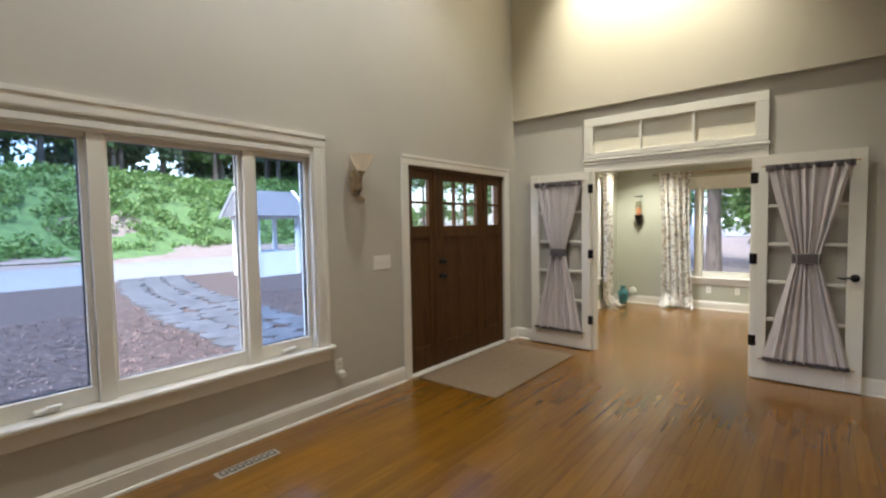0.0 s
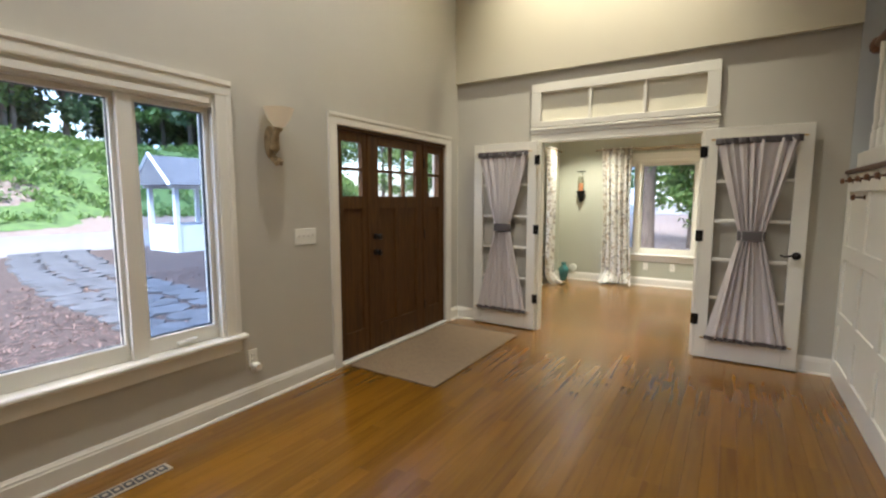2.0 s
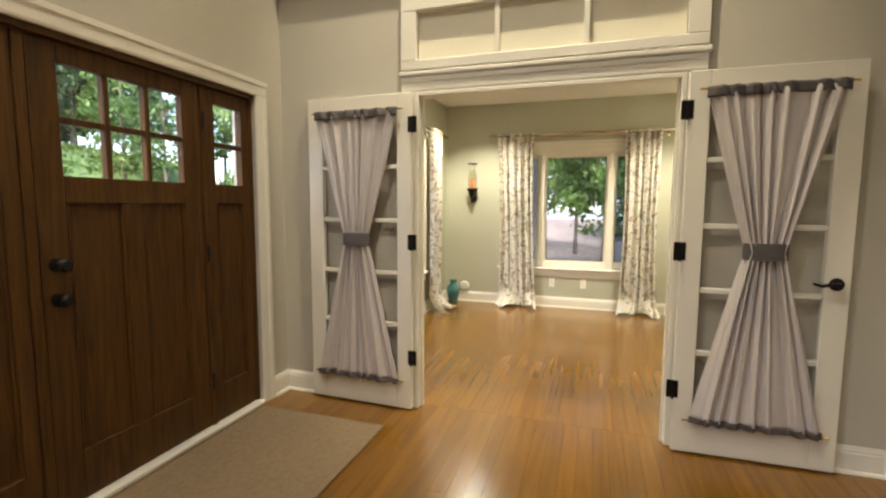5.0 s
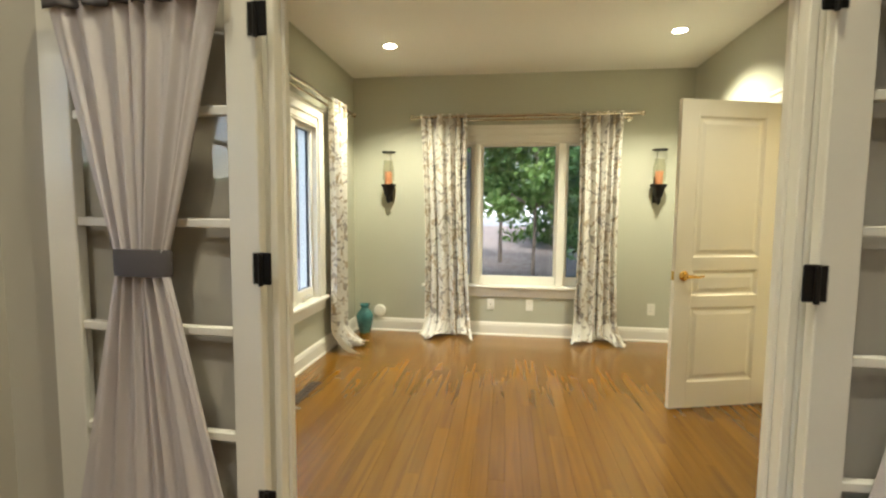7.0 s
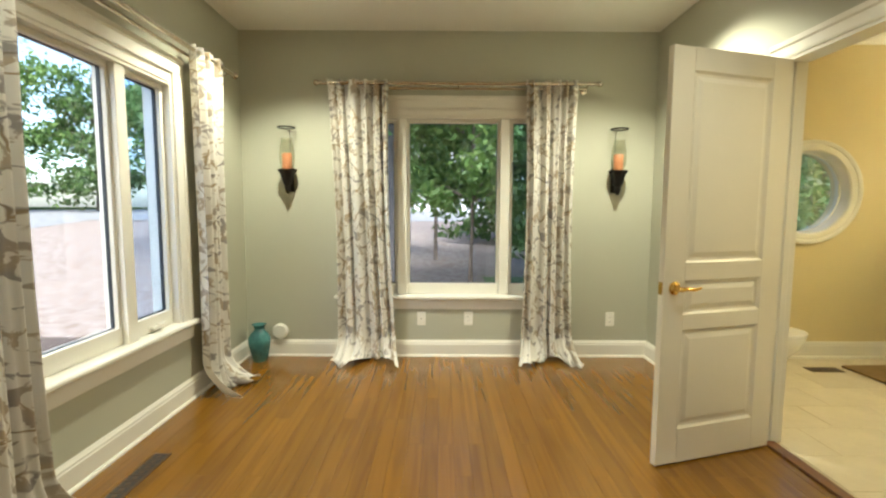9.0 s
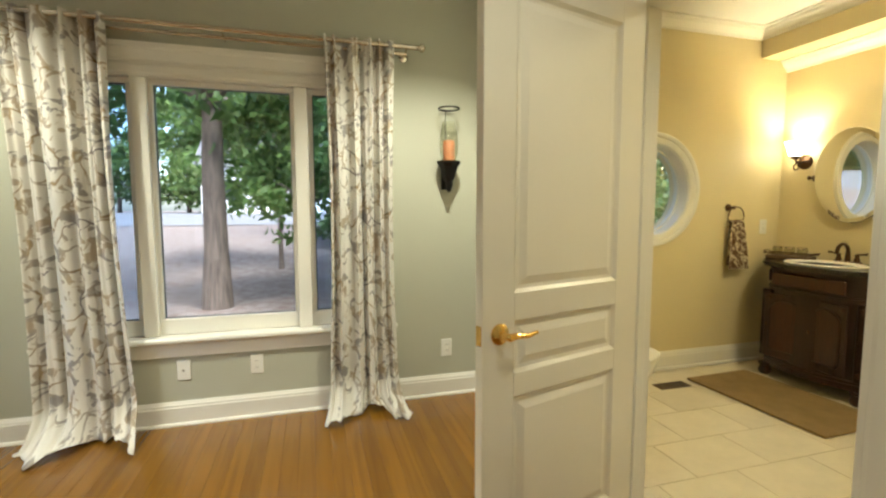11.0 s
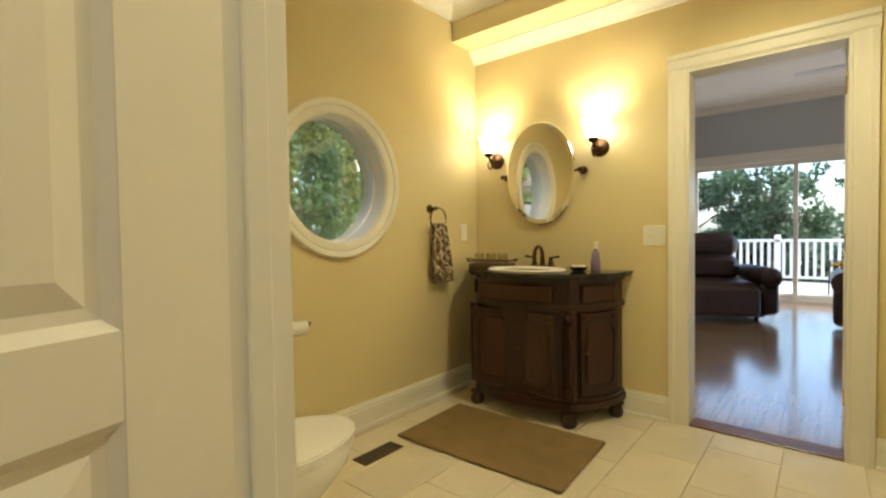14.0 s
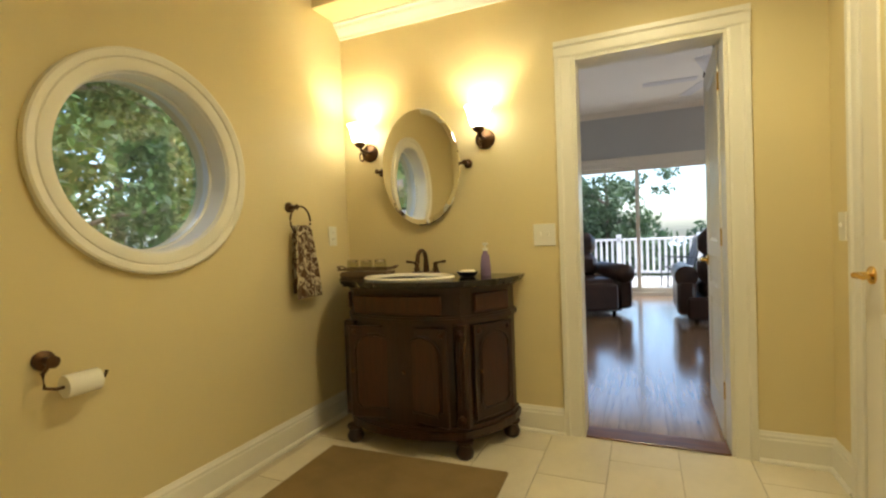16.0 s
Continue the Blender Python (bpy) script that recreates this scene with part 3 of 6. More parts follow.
# ---- windows of three lights ----
def window_unit(name, axis, face, centre, label, half=1.05, glass_half=0.388, top=1.99, low=0.63):
    """A wide fixed pane between two casements, with casing, stool and apron. face: (wall plane, side the room is on)."""
    p, s = face
    ob = tagged(new(name), label, "window", "", "structure")

    def bx(o0, u0, z0, o1, u1, z1, bevel=0.003):
        a0, a1 = sorted((p + s * o0, p + s * o1))
        if axis == "x":
            return box(a0, centre + u0, z0, a1, centre + u1, z1, bevel)
        return box(centre + u0, a0, z0, centre + u1, a1, z1, bevel)
    inner = half - 0.105
    casing(ob, axis, (p, s), centre - inner, centre + inner, 2.10, 0.10, 0.535)
    stool = part("window_sill", bx(-0.12, -half - 0.03, 0.505, 0.055, half + 0.03, 0.535, 0.008), M_TRIM, ob)
    part("apron", bx(0.0, -half, 0.415, 0.018, half, 0.503), M_TRIM, ob)
    # jambs and head lining
    for u0, u1 in ((-inner - 0.03, -inner + 0.02), (inner - 0.02, inner + 0.03)):
        part("jamb", bx(-0.17, u0, 0.536, 0.0, u1, 2.12), M_TRIM, ob)
    part("head_board", bx(-0.17, -inner + 0.02, 2.02, 0.0, inner - 0.02, 2.12), M_TRIM, ob)
    part("shade_headrail", bx(-0.045, -inner + 0.03, 2.035, 0.008, inner - 0.03, 2.085, 0.006), M_TRIM, ob, "white roller shade headrail")
    g = glass_half
    for u in (-1, 1):
        a, b = sorted((u * (g + 0.005), u * (g + 0.085)))
        part("mullion", bx(-0.13, a, 0.536, -0.012, b, 2.02), M_TRIM, ob)
    lights = ((-g - 0.005, g + 0.005, 0.022), (g + 0.085, inner - 0.02, 0.03), (-inner + 0.02, -g - 0.085, 0.03))
    for k, (u0, u1, w) in enumerate(lights):
        fr = part("window_frame", bx(-0.11, u0, 0.536, -0.045, u1, low, 0.004), M_TRIM, ob)
        part("top_rail", bx(-0.11, u0, top, -0.045, u1, 2.02, 0.004), M_TRIM, fr)
        for a, b in ((u0, u0 + w), (u1 - w, u1)):
            part("stile", bx(-0.108, a, low, -0.045, b, top, 0.003), M_TRIM, fr)
        d = 0.006 if k else 0.003
        for a, b, c, e in ((u0 + w, u0 + w + d, low, top), (u1 - w - d, u1 - w, low, top), (u0 + w, u1 - w, low, low + d), (u0 + w, u1 - w, top - d, top)):
            part("spacer", bx(-0.09, a, c, -0.07, b, e, 0), M_SPACER, fr)
        pane = part("pane", bx(-0.083, u0 + w, low, -0.078, u1 - w, top, 0), M_SCREEN if k else M_GLASS, fr)
        pane.visible_shadow = False
        if k:
            c = (u0 + u1) / 2
            lock = part("crank_handle", bx(-0.045, c - 0.055, 0.55, -0.015, c + 0.055, 0.575, 0.006), M_TRIM, fr, "white folding crank handle")
            part("lever", bx(-0.03, c - 0.01, 0.576, -0.002, c + 0.06, 0.584, 0.003), M_TRIM, lock)
            e = u0 + 0.012 if u0 > 0 else u1 - 0.012
            part("sash_lock", bx(-0.045, e - 0.008, 0.86, -0.03, e + 0.008, 0.96, 0.003), M_TRIM, fr)
    return ob


window_unit("window_1", "x", (0.0, 1), -3.93, "white three-light window onto the mulched front garden")
window_unit("window_2", "x", (0.0, 1), 1.665, "white three-light window with a crank casement and shade rail", 0.98)
window_unit("window_3", "y", (YN, -1), 1.77, "white three-light window onto trees", 0.98)

# round bathroom window
rw = tagged(new("window_4"), "white round window with a deep reveal onto trees", "window", "", "structure")
cx, cz, rr = RW
ring = [(rr - 0.002, 0.0), (rr + 0.004, 0.014), (rr + 0.012, 0.018), (rr + 0.046, 0.02), (rr + 0.051, 0.016), (rr + 0.056, 0.024), (rr + 0.078, 0.03), (rr + 0.086, 0.026), (rr + 0.088, 0.0)]


def hoop(profile, cx, cy, cz, s, steps=64):
    """A moulded ring on a wall facing along y."""
    bm = bmesh.new()
    rows = []
    for i in range(steps):
        a = 2 * math.pi * i / steps
        rows.append([bm.verts.new((cx + r * math.cos(a), cy + s * o, cz + r * math.sin(a))) for r, o in profile])
    n = len(profile)
    for i in range(steps):
        for j in range(n):
            bm.faces.new((rows[i][j], rows[i][(j + 1) % n], rows[(i + 1) % steps][(j + 1) % n], rows[(i + 1) % steps][j]))
    return bm


part("casing", hoop(ring, cx, YN, cz, -1), M_TRIM, rw, "", True)
part("reveal", hoop([(rr - 0.004, 0.0), (rr - 0.0005, 0.0), (rr - 0.0005, 0.15), (rr - 0.004, 0.15)], cx, YN, cz, 1), M_TRIM, rw, "", True)
part("window_frame", hoop([(rr - 0.012, 0.098), (rr - 0.0045, 0.094), (rr - 0.0045, 0.13), (rr - 0.012, 0.13)], cx, YN, cz, 1), M_TRIM, rw, "", True)
pane = part("pane", lathe([(rr - 0.012, 0.0), (rr - 0.012, 0.005)], 64, None, (cx, YN + 0.105, cz), "Y"), M_GLASSR, rw)
pane.visible_shadow = False


# ---- entry door ----
entry = tagged(new("door_1"), "dark stained craftsman entry door with two sidelights, closed", "entry door", "", "structure")
casing(entry, "x", (0.0, 1), -1.935, -0.225, 2.06, 0.095)
part("threshold", box(-0.16, -1.93, 0.0, 0.03, -0.23, 0.022, 0.004), M_TRIM, entry)
part("head_jamb", box(-0.17, -1.93, 2.03, -0.001, -0.23, 2.058), M_WALNUT, entry)


def door_leaf(parent, name, y0, y1, panels, lites, x0=-0.075, x1=-0.03):
    """Stile-and-rail leaf in the west wall with recessed flat panels below and small panes above."""
    z0, z1, zr0, zr1, zp = 0.024, 2.028, 1.36, 1.475, 0.25
    w = 0.062 if y1 - y0 < 0.5 else 0.115
    leaf = part(name, box(x0, y0, z0, x1, y0 + w, z1, 0.003), M_WALNUT, parent)
    for a, b, c, d in ((y1 - w, y1, z0, z1), (y0 + w, y1 - w, z0, zp), (y0 + w, y1 - w, zr0, zr1), (y0 + w, y1 - w, 1.945, z1)):
        part("rail", box(x0, a, c, x1, b, d, 0.003), M_WALNUT, leaf)
    span = y1 - y0 - 2 * w
    for i in range(panels):
        a, b = y0 + w + span * i / panels, y0 + w + span * (i + 1) / panels
        if i:
            part("mid_stile", box(x0, a - 0.045, zp, x1, a + 0.045, zr0, 0.003), M_WALNUT, leaf)
        part("panel", box(x0 + 0.012, a, zp, x1 - 0.016, b, zr0, 0.0), M_WALNUT, leaf)
        for e, f in ((a + (0.045 if i else 0), 1), (b - (0.045 if i < panels - 1 else 0), -1)):
            part("bead", box(x1 - 0.016, min(e, e + f * 0.014), zp, x1 - 0.004, max(e, e + f * 0.014), zr0, 0.004), M_WALNUT, leaf)
    for i in range(1, lites):
        y = y0 + w + span * i / lites
        part("muntin", box(x0 + 0.004, y - 0.013, zr1, x1 - 0.002, y + 0.013, 1.945, 0.003), M_WALNUT, leaf)
    part("muntin", box(x0 + 0.006, y0 + w, 1.697, x1 - 0.004, y1 - w, 1.723, 0.003), M_WALNUT, leaf)
    for i in range(lites):
        for c, d in ((zr1, 1.697), (1.723, 1.945)):
            p = part("pane", box(-0.055, y0 + w + span * i / lites + 0.001, c, -0.05, y0 + w + span * (i + 1) / lites - 0.001, d), M_GLASS, leaf)
            p.visible_shadow = False
    return leaf


door_leaf(entry, "sidelight", -1.905, -1.53, 1, 1)
slab = door_leaf(entry, "door_slab", -1.485, -0.645, 2, 3)
door_leaf(entry, "sidelight", -0.60, -0.255, 1, 1)
for y0, y1 in ((-1.933, -1.907), (-1.528, -1.488), (-0.642, -0.602), (-0.253, -0.227)):
    part("post", box(-0.14, y0, 0.022, -0.022, y1, 2.03, 0.004), M_WALNUT, entry)
for z, r in ((1.10, 0.028), (0.95, 0.03)):
    part("door_handle", lathe([(r, 0), (r, 0.012), (0.012, 0.016), (0.011, 0.04), (0.026, 0.048), (0.03, 0.06), (0.02, 0.072), (0.001, 0.074)], 20, None, (-0.031, -1.425, z), "X"), M_BLACK, slab, "", True)
for z in (0.25, 1.02, 1.78):
    part("hinge", lathe([(0.009, z), (0.009, z + 0.1)], 10, None, (-0.024, -0.625, 0)), M_BLACK, slab)


# ---- french doors ----
french = tagged(new("door_2"), "white moulded frame of the double-door opening with a three-pane transom", "door frame", "", "structure")
for x0, x1 in ((1.02, 1.045), (2.54, 2.565)):
    part("jamb", box(x0 + 0.0005, 0.03, 0.0, x1, 0.132, 2.07, 0.003), M_TRIM, french)
    part("door_stop", box(x0 + (0.025 if x0 < 2 else -0.012), 0.075, 0.0, x1 + (0.012 if x0 < 2 else -0.025), 0.105, 2.045, 0.002), M_TRIM, french)
part("head_jamb", box(1.045, 0.03, 2.045, 2.54, 0.132, 2.069, 0.003), M_TRIM, french)
casing(french, "y", (0.05, -1), 1.02, 2.565, 2.07, 0.09)
casing(french, "y", (0.12, 1), 1.02, 2.565, 2.07, 0.09)
part("mantel_moulding", moulding("y", (0.05, -1), 0.915, 2.67, [(0, 2.165), (0.03, 2.165), (0.036, 2.175), (0.036, 2.19), (0.026, 2.197), (0, 2.20)]), M_TRIM, french)
tr = part("transom", box(0.925, 0.02, 2.203, 2.66, 0.05, 2.262, 0.004), M_TRIM, french)
part("top_rail", box(0.925, 0.02, 2.56, 2.66, 0.05, 2.65, 0.004), M_TRIM, tr)
for a, b in ((0.925, 1.03), (2.555, 2.66)):
    part("stile", box(a, 0.0205, 2.262, b, 0.05, 2.56, 0.003), M_TRIM, tr)
for x in (1.538, 2.047):
    part("muntin", box(x - 0.015, 0.03, 2.262, x + 0.015, 0.09, 2.56, 0.003), M_TRIM, tr)
for a, b in ((1.03, 1.523), (1.553, 2.032), (2.062, 2.555)):
    p = part("pane", box(a, 0.066, 2.262, b, 0.071, 2.56), M_GLASS2, tr)
    p.visible_shadow = False


def drape(width, folds, z0, z1, depth, seed, rows=60, cols=120, puddle=0.0, cloth=0.75):
    """A hanging cloth: width(h) gives half its width at h (0 bottom, 1 top)."""
    rng = random.Random(seed)
    ph = [rng.uniform(0, 6.28) for _ in range(4)]
    bm = bmesh.new()
    uvl = bm.loops.layers.uv.new("UV")
    grid = []
    for j in range(rows + 1):
        h = j / rows
        row = []
        for i in range(cols + 1):
            u = i / cols * 2 - 1
            uu = u + 0.08 * math.sin(4.3 * u + ph[3]) + 0.04 * math.sin(9.1 * u + ph[1] + 1.5 * h)
            w, off = width(h)
            squeeze = width(1)[0] / max(w, 0.05)
            y = depth * min(1.4, squeeze ** 0.5) * (math.sin(folds * math.pi * uu + ph[0] + 0.5 * math.sin(3 * h + ph[1])) + 0.35 * math.sin(folds * 2.3 * math.pi * uu + ph[2] + 2 * h))
            z = z0 + (z1 - z0) * h
            if puddle and h < 0.1:
                k = (0.1 - h) / 0.1
                y -= puddle * k * k * (0.7 + 0.5 * math.sin(4 * u + ph[3]))
                z = max(z, 0.012 + 0.025 * k * (1 + math.sin(7 * u + ph[1]))) 
            row.append(bm.verts.new((off + u * w, y, z)))
        grid.append(row)
    for j in range(rows):
        for i in range(cols):
            f = bm.faces.new((grid[j][i], grid[j][i + 1], grid[j + 1][i + 1], grid[j + 1][i]))
            f.smooth = True
            for lp, (a, b) in zip(f.loops, ((i, j), (i + 1, j), (i + 1, j + 1), (i, j + 1))):
                lp[uvl].uv = (a / cols * cloth, b / rows * (z1 - z0))
    return bm


def solid_cloth(ob, thick):
    md = ob.modifiers.new("thickness", "SOLIDIFY")
    md.thickness = thick
    return ob


def french_door(hinge_x, direction, y, turn, label, handle):
    """A five-light glazed door folded back on the wall, with a tied curtain; local x runs from the hinge."""
    d = thing("french_door", (hinge_x, y, 0.012), label, "french door", "pair of french doors", "", turn)
    W, H, s = 0.76, 2.045, direction

    def b(x0, y0, z0, x1, y1, z1, bev=0.003):
        x0, x1 = sorted((s * x0, s * x1))
        return box(x0, y0, z0, x1, y1, z1, bev)
    for a, c in ((0.0, 0.10), (W - 0.11, W)):
        part("stile", b(a, -0.04, 0, c, 0, H), M_TRIM, d)
    part("bottom_rail", b(0.10, -0.039, 0, W - 0.11, -0.001, 0.215), M_TRIM, d)
    part("top_rail", b(0.10, -0.039, H - 0.11, W - 0.11, -0.001, H), M_TRIM, d)
    for i in range(1, 5):
        z = 0.215 + (H - 0.325) * i / 5
        part("muntin", b(0.10, -0.034, z - 0.014, W - 0.11, -0.006, z + 0.014), M_TRIM, d)
    for i in range(5):
        z, zz = 0.215 + (H - 0.325) * i / 5, 0.215 + (H - 0.325) * (i + 1) / 5
        p = part("pane", b(0.10, -0.022, z + (0.014 if i else 0), W - 0.11, -0.018, zz - (0.014 if i < 4 else 0), 0), M_GLASS, d)
        p.visible_shadow = False
    for z in (0.30, 1.06, 1.80):
        h = part("hinge", b(-0.036, -0.042, z, 0.026, -0.0365, z + 0.1, 0.004), M_BLACK, d, "black butt hinge")
        part("hinge_pin", lathe([(0.007, z - 0.004), (0.007, z + 0.094)], 10, None, (s * -0.004, -0.046, 0)), M_BLACK, h)
    if handle:
        x = s * (W - 0.06)
        hd = part("door_handle", lathe([(0.032, 0), (0.032, -0.008), (0.022, -0.014), (0.012, -0.018), (0.012, -0.05)], 20, None, (x, -0.04, 0.97), "Y"), M_BLACK, d, "black lever handle", True)
        part("lever", tube([(x, -0.09, 0.97), (x - s * 0.03, -0.092, 0.975), (x - s * 0.08, -0.09, 0.965), (x - s * 0.115, -0.088, 0.975)], [0.011, 0.009, 0.008, 0.006]), M_BLACK, hd, "", True)
    cxm = s * (W / 2)
    for z in (1.945, 0.19):
        part("curtain_rod", tube([(cxm - 0.335, -0.062, z), (cxm + 0.335, -0.062, z)], 0.006), M_BRASS, d)
    tie = 0.53

    def width(h):
        k = abs(h - tie) / (tie if h < tie else 1 - tie)
        return 0.085 + 0.215 * k ** 0.95, cxm
    cur = part("curtain", drape(width, 7, 0.20, 1.94, 0.014, 5 + int(handle), 70, 130), M_LINEN, d, "pale lilac linen tied at the middle", m=pose(0, -0.07, 0))
    solid_cloth(cur, 0.002)
    for z0, z1 in ((1.90, 1.955), (0.18, 0.215)):
        def band(h, z0=z0):
            return 0.303, cxm
        solid_cloth(part("header_band", drape(band, 7, z0, z1, 0.012, 5 + int(handle), 4, 130), M_BAND, cur, "grey gathered hem", m=pose(0, -0.011, 0)), 0.003)
    part("tieback", lathe([(0.094, 1.08), (0.097, 1.09), (0.097, 1.155), (0.094, 1.165)], 24), M_BAND, cur, "grey fabric tieback", True, Matrix.Translation((cxm, 0.0, 0)) @ Matrix.Diagonal((1.05, 0.33, 1, 1)))
    return d


french_door(1.018, -1, 0.01, -1.5, "white glazed french door with tied lilac curtain, folded open", False)
french_door(2.568, 1, 0.01, 1.0, "white glazed french door with black lever and tied lilac curtain", True)


# ---- panelled stair side with coat pegs ----
stair = tagged(new("wainscot"), "white panelled stair side wall below a dark cap", "panelling", "", "structure")
part("backing", box(3.575, -2.4, -0.01, 3.68, 0.045, 1.64), M_TRIM, stair)
part("base_rail", box(3.56, -2.4, 0.0, 3.575, 0.045, 0.17, 0.003), M_TRIM, stair)
for z0, z1 in ((0.46, 0.56), (0.98, 1.09), (1.50, 1.64)):
    part("rail", box(3.56, -2.4, z0, 3.575, 0.045, z1, 0.003), M_TRIM, stair)
for i in range(5):
    y = 0.045 - 0.58 * i
    part("stile", box(3.5605, y - 0.10, 0.17, 3.575, y, 1.50, 0.003), M_TRIM, stair)
part("cap", box(3.535, -2.4, 1.641, 3.72, 0.045, 1.672, 0.006), M_RAIL, stair, "dark wooden cap")
part("skirt", box(3.60, -2.4, 1.674, 3.66, 0.045, 1.80, 0.004), M_TRIM, stair)


def baluster(y):
    prof = [(0.028, 1.80), (0.028, 1.92), (0.020, 1.93), (0.027, 1.96), (0.018, 1.99), (0.024, 2.1), (0.015, 2.4), (0.021, 2.44), (0.021, 2.54)]
    part("baluster", lathe(prof, 12, None, (3.63, y, 0)), M_TRIM, stair, "", True)


for i in range(12):
    baluster(-0.30 - 0.17 * i)
hr = part("handrail", tube([(3.63, -0.12, 2.56), (3.63, -2.4, 2.62)], 0.034, 12), M_RAIL, stair, "brown wooden handrail", True)
part("volute", lathe([(0.03, 2.50), (0.05, 2.52), (0.055, 2.56), (0.04, 2.6), (0.01, 2.615)], 16, None, (3.63, -0.14, 0)), M_RAIL, hr, "", True)


def coat_peg(y, z):
    p = thing("coat_peg", (3.56, y, z), "dark bronze coat peg with wooden knob on the panelling", "coat hook", "row of coat pegs")
    part("plate", lathe([(0.018, 0.0), (0.018, -0.006), (0.008, -0.01), (0.007, -0.05)], 14, None, (0, 0, 0), "X"), M_BRONZE, p, "", True)
    part("knob", lathe([(0.008, -0.05), (0.02, -0.055), (0.022, -0.066), (0.014, -0.076), (0.001, -0.078)], 14, None, (0, 0, 0), "X"), M_RAIL, p, "", True)


for i in range(6):
    coat_peg(-0.14 - 0.25 * i, 1.585)
coat_peg(-0.56, 1.46)


# ---- small foyer things ----
def plate(name, x, y, z, turn, w, h, label, category, kind, group=""):
    """A wall plate facing local -y."""
    p = thing(name, (x, y, z), label, category, group, "", turn)
    part("cover", box(-w / 2, -0.007, -h / 2, w / 2, 0, h / 2, 0.0025), M_PLATE, p)
    n = max(1, round(w / 0.06)) if kind == "switch" else 1
    for i in range(n):
        x0 = (i - (n - 1) / 2) * 0.046
        if kind == "switch":
            part("toggle", box(x0 - 0.005, -0.018, -0.004, x0 + 0.005, -0.006, 0.014, 0.002), M_PLATE, p)
        elif kind == "outlet":
            for dz in (-0.02, 0.02):
                so = part("socket", box(-0.015, -0.0095, dz - 0.013, 0.015, -0.006, dz + 0.013, 0.003), M_PLATE, p)
                for dx in (-0.006, 0.006):
                    part("slot", box(dx - 0.001, -0.0102, dz - 0.004, dx + 0.001, -0.009, dz + 0.006), M_SLOT, so)
        else:
            part("jack", lathe([(0.005, 0), (0.005, -0.012)], 10, None, (0, -0.006, 0), "Y"), M_NICKEL, p)
    return p


plate("light_switch", 0.0, -2.29, 1.16, 90, 0.21, 0.125, "white four-gang light switch plate on sage wall", "light switch", "switch")
o = plate("wall_outlet", 0.0, -2.80, 0.34, 90, 0.075, 0.12, "white outlet plate with a plugged-in night light", "outlet", "outlet")
nl = thing("night_light", (0.011, -2.80, 0.29), "round white plug-in night light in an outlet", "night light", "", "", 90)
part("body", box(-0.03, -0.05, -0.04, 0.03, 0.0, 0.02, 0.012), M_PLATE, nl, "", True)
part("dial", lathe([(0.026, -0.05), (0.026, -0.056), (0.018, -0.06), (0.018, -0.056), (0.001, -0.056)], 20, None, (0, 0, -0.01), "Y"), M_PLATE, nl, "", True)


def floor_vent(x, y, lx, ly, material, label, cells):
    v = thing("floor_vent", (x, y, 0.0), label, "floor vent")
    part("frame", box(-lx / 2, -ly / 2, 0.0, lx / 2, ly / 2, 0.006, 0.002), material, v)
    # solid dark sheet in place of the shaded duct below
    part("opening", box(-lx / 2 + 0.012, -ly / 2 + 0.012, 0.0055, lx / 2 - 0.012, ly / 2 - 0.012, 0.0066), M_SLOT, v)
    for i in range(cells + 1):
        t = -0.5 + i / cells
        if ly > lx:
            y0 = t * (ly - 0.03)
            part("bar", box(-lx / 2 + 0.01, y0 - 0.003, 0.006, lx / 2 - 0.01, y0 + 0.003, 0.0085), material, v)
            if i < cells:
                part("scroll", lathe([(0.009, 0.0066), (0.0125, 0.0066), (0.0125, 0.0085), (0.009, 0.0085)], 12, None, (0, (t + 0.5 / cells) * (ly - 0.03), 0)), material, v)
        else:
            x0 = t * (lx - 0.03)
            part("bar", box(x0 - 0.004, -ly / 2 + 0.01, 0.006, x0 + 0.004, ly / 2 - 0.01, 0.0085), material, v)
    return v


M_VENT1 = mat("vent_almond", (0.50, 0.41, 0.28), 0.45)
M_VENT2 = mat("vent_bronze", (0.13, 0.08, 0.045), 0.45, metal=0.4)
floor_vent(0.281, -3.73, 0.085, 0.40, M_VENT1, "almond metal floor register with scroll openings", 7)
floor_vent(0.235, 1.71, 0.085, 0.40, M_VENT2, "dark bronze floor register in oak floor", 8)
floor_vent(4.74, 3.20, 0.26, 0.10, M_VENT2, "brown floor register in bathroom tile", 9)

dm = thing("door_mat", (0.50, -1.09, 0.0), "tan woven door mat on the oak floor", "door mat")
part("mat_body", box(-0.44, -0.80, 0.0, 0.44, 0.80, 0.011, 0.004), M_MAT, dm)
for a in (-1, 1):
    part("hem", tube([(a * 0.437, -0.80, 0.009), (a * 0.437, 0.80, 0.009)], 0.006, 6), M_MAT, dm)
    part("hem", tube([(-0.437, a * 0.797, 0.009), (0.437, a * 0.797, 0.009)], 0.006, 6), M_MAT, dm)

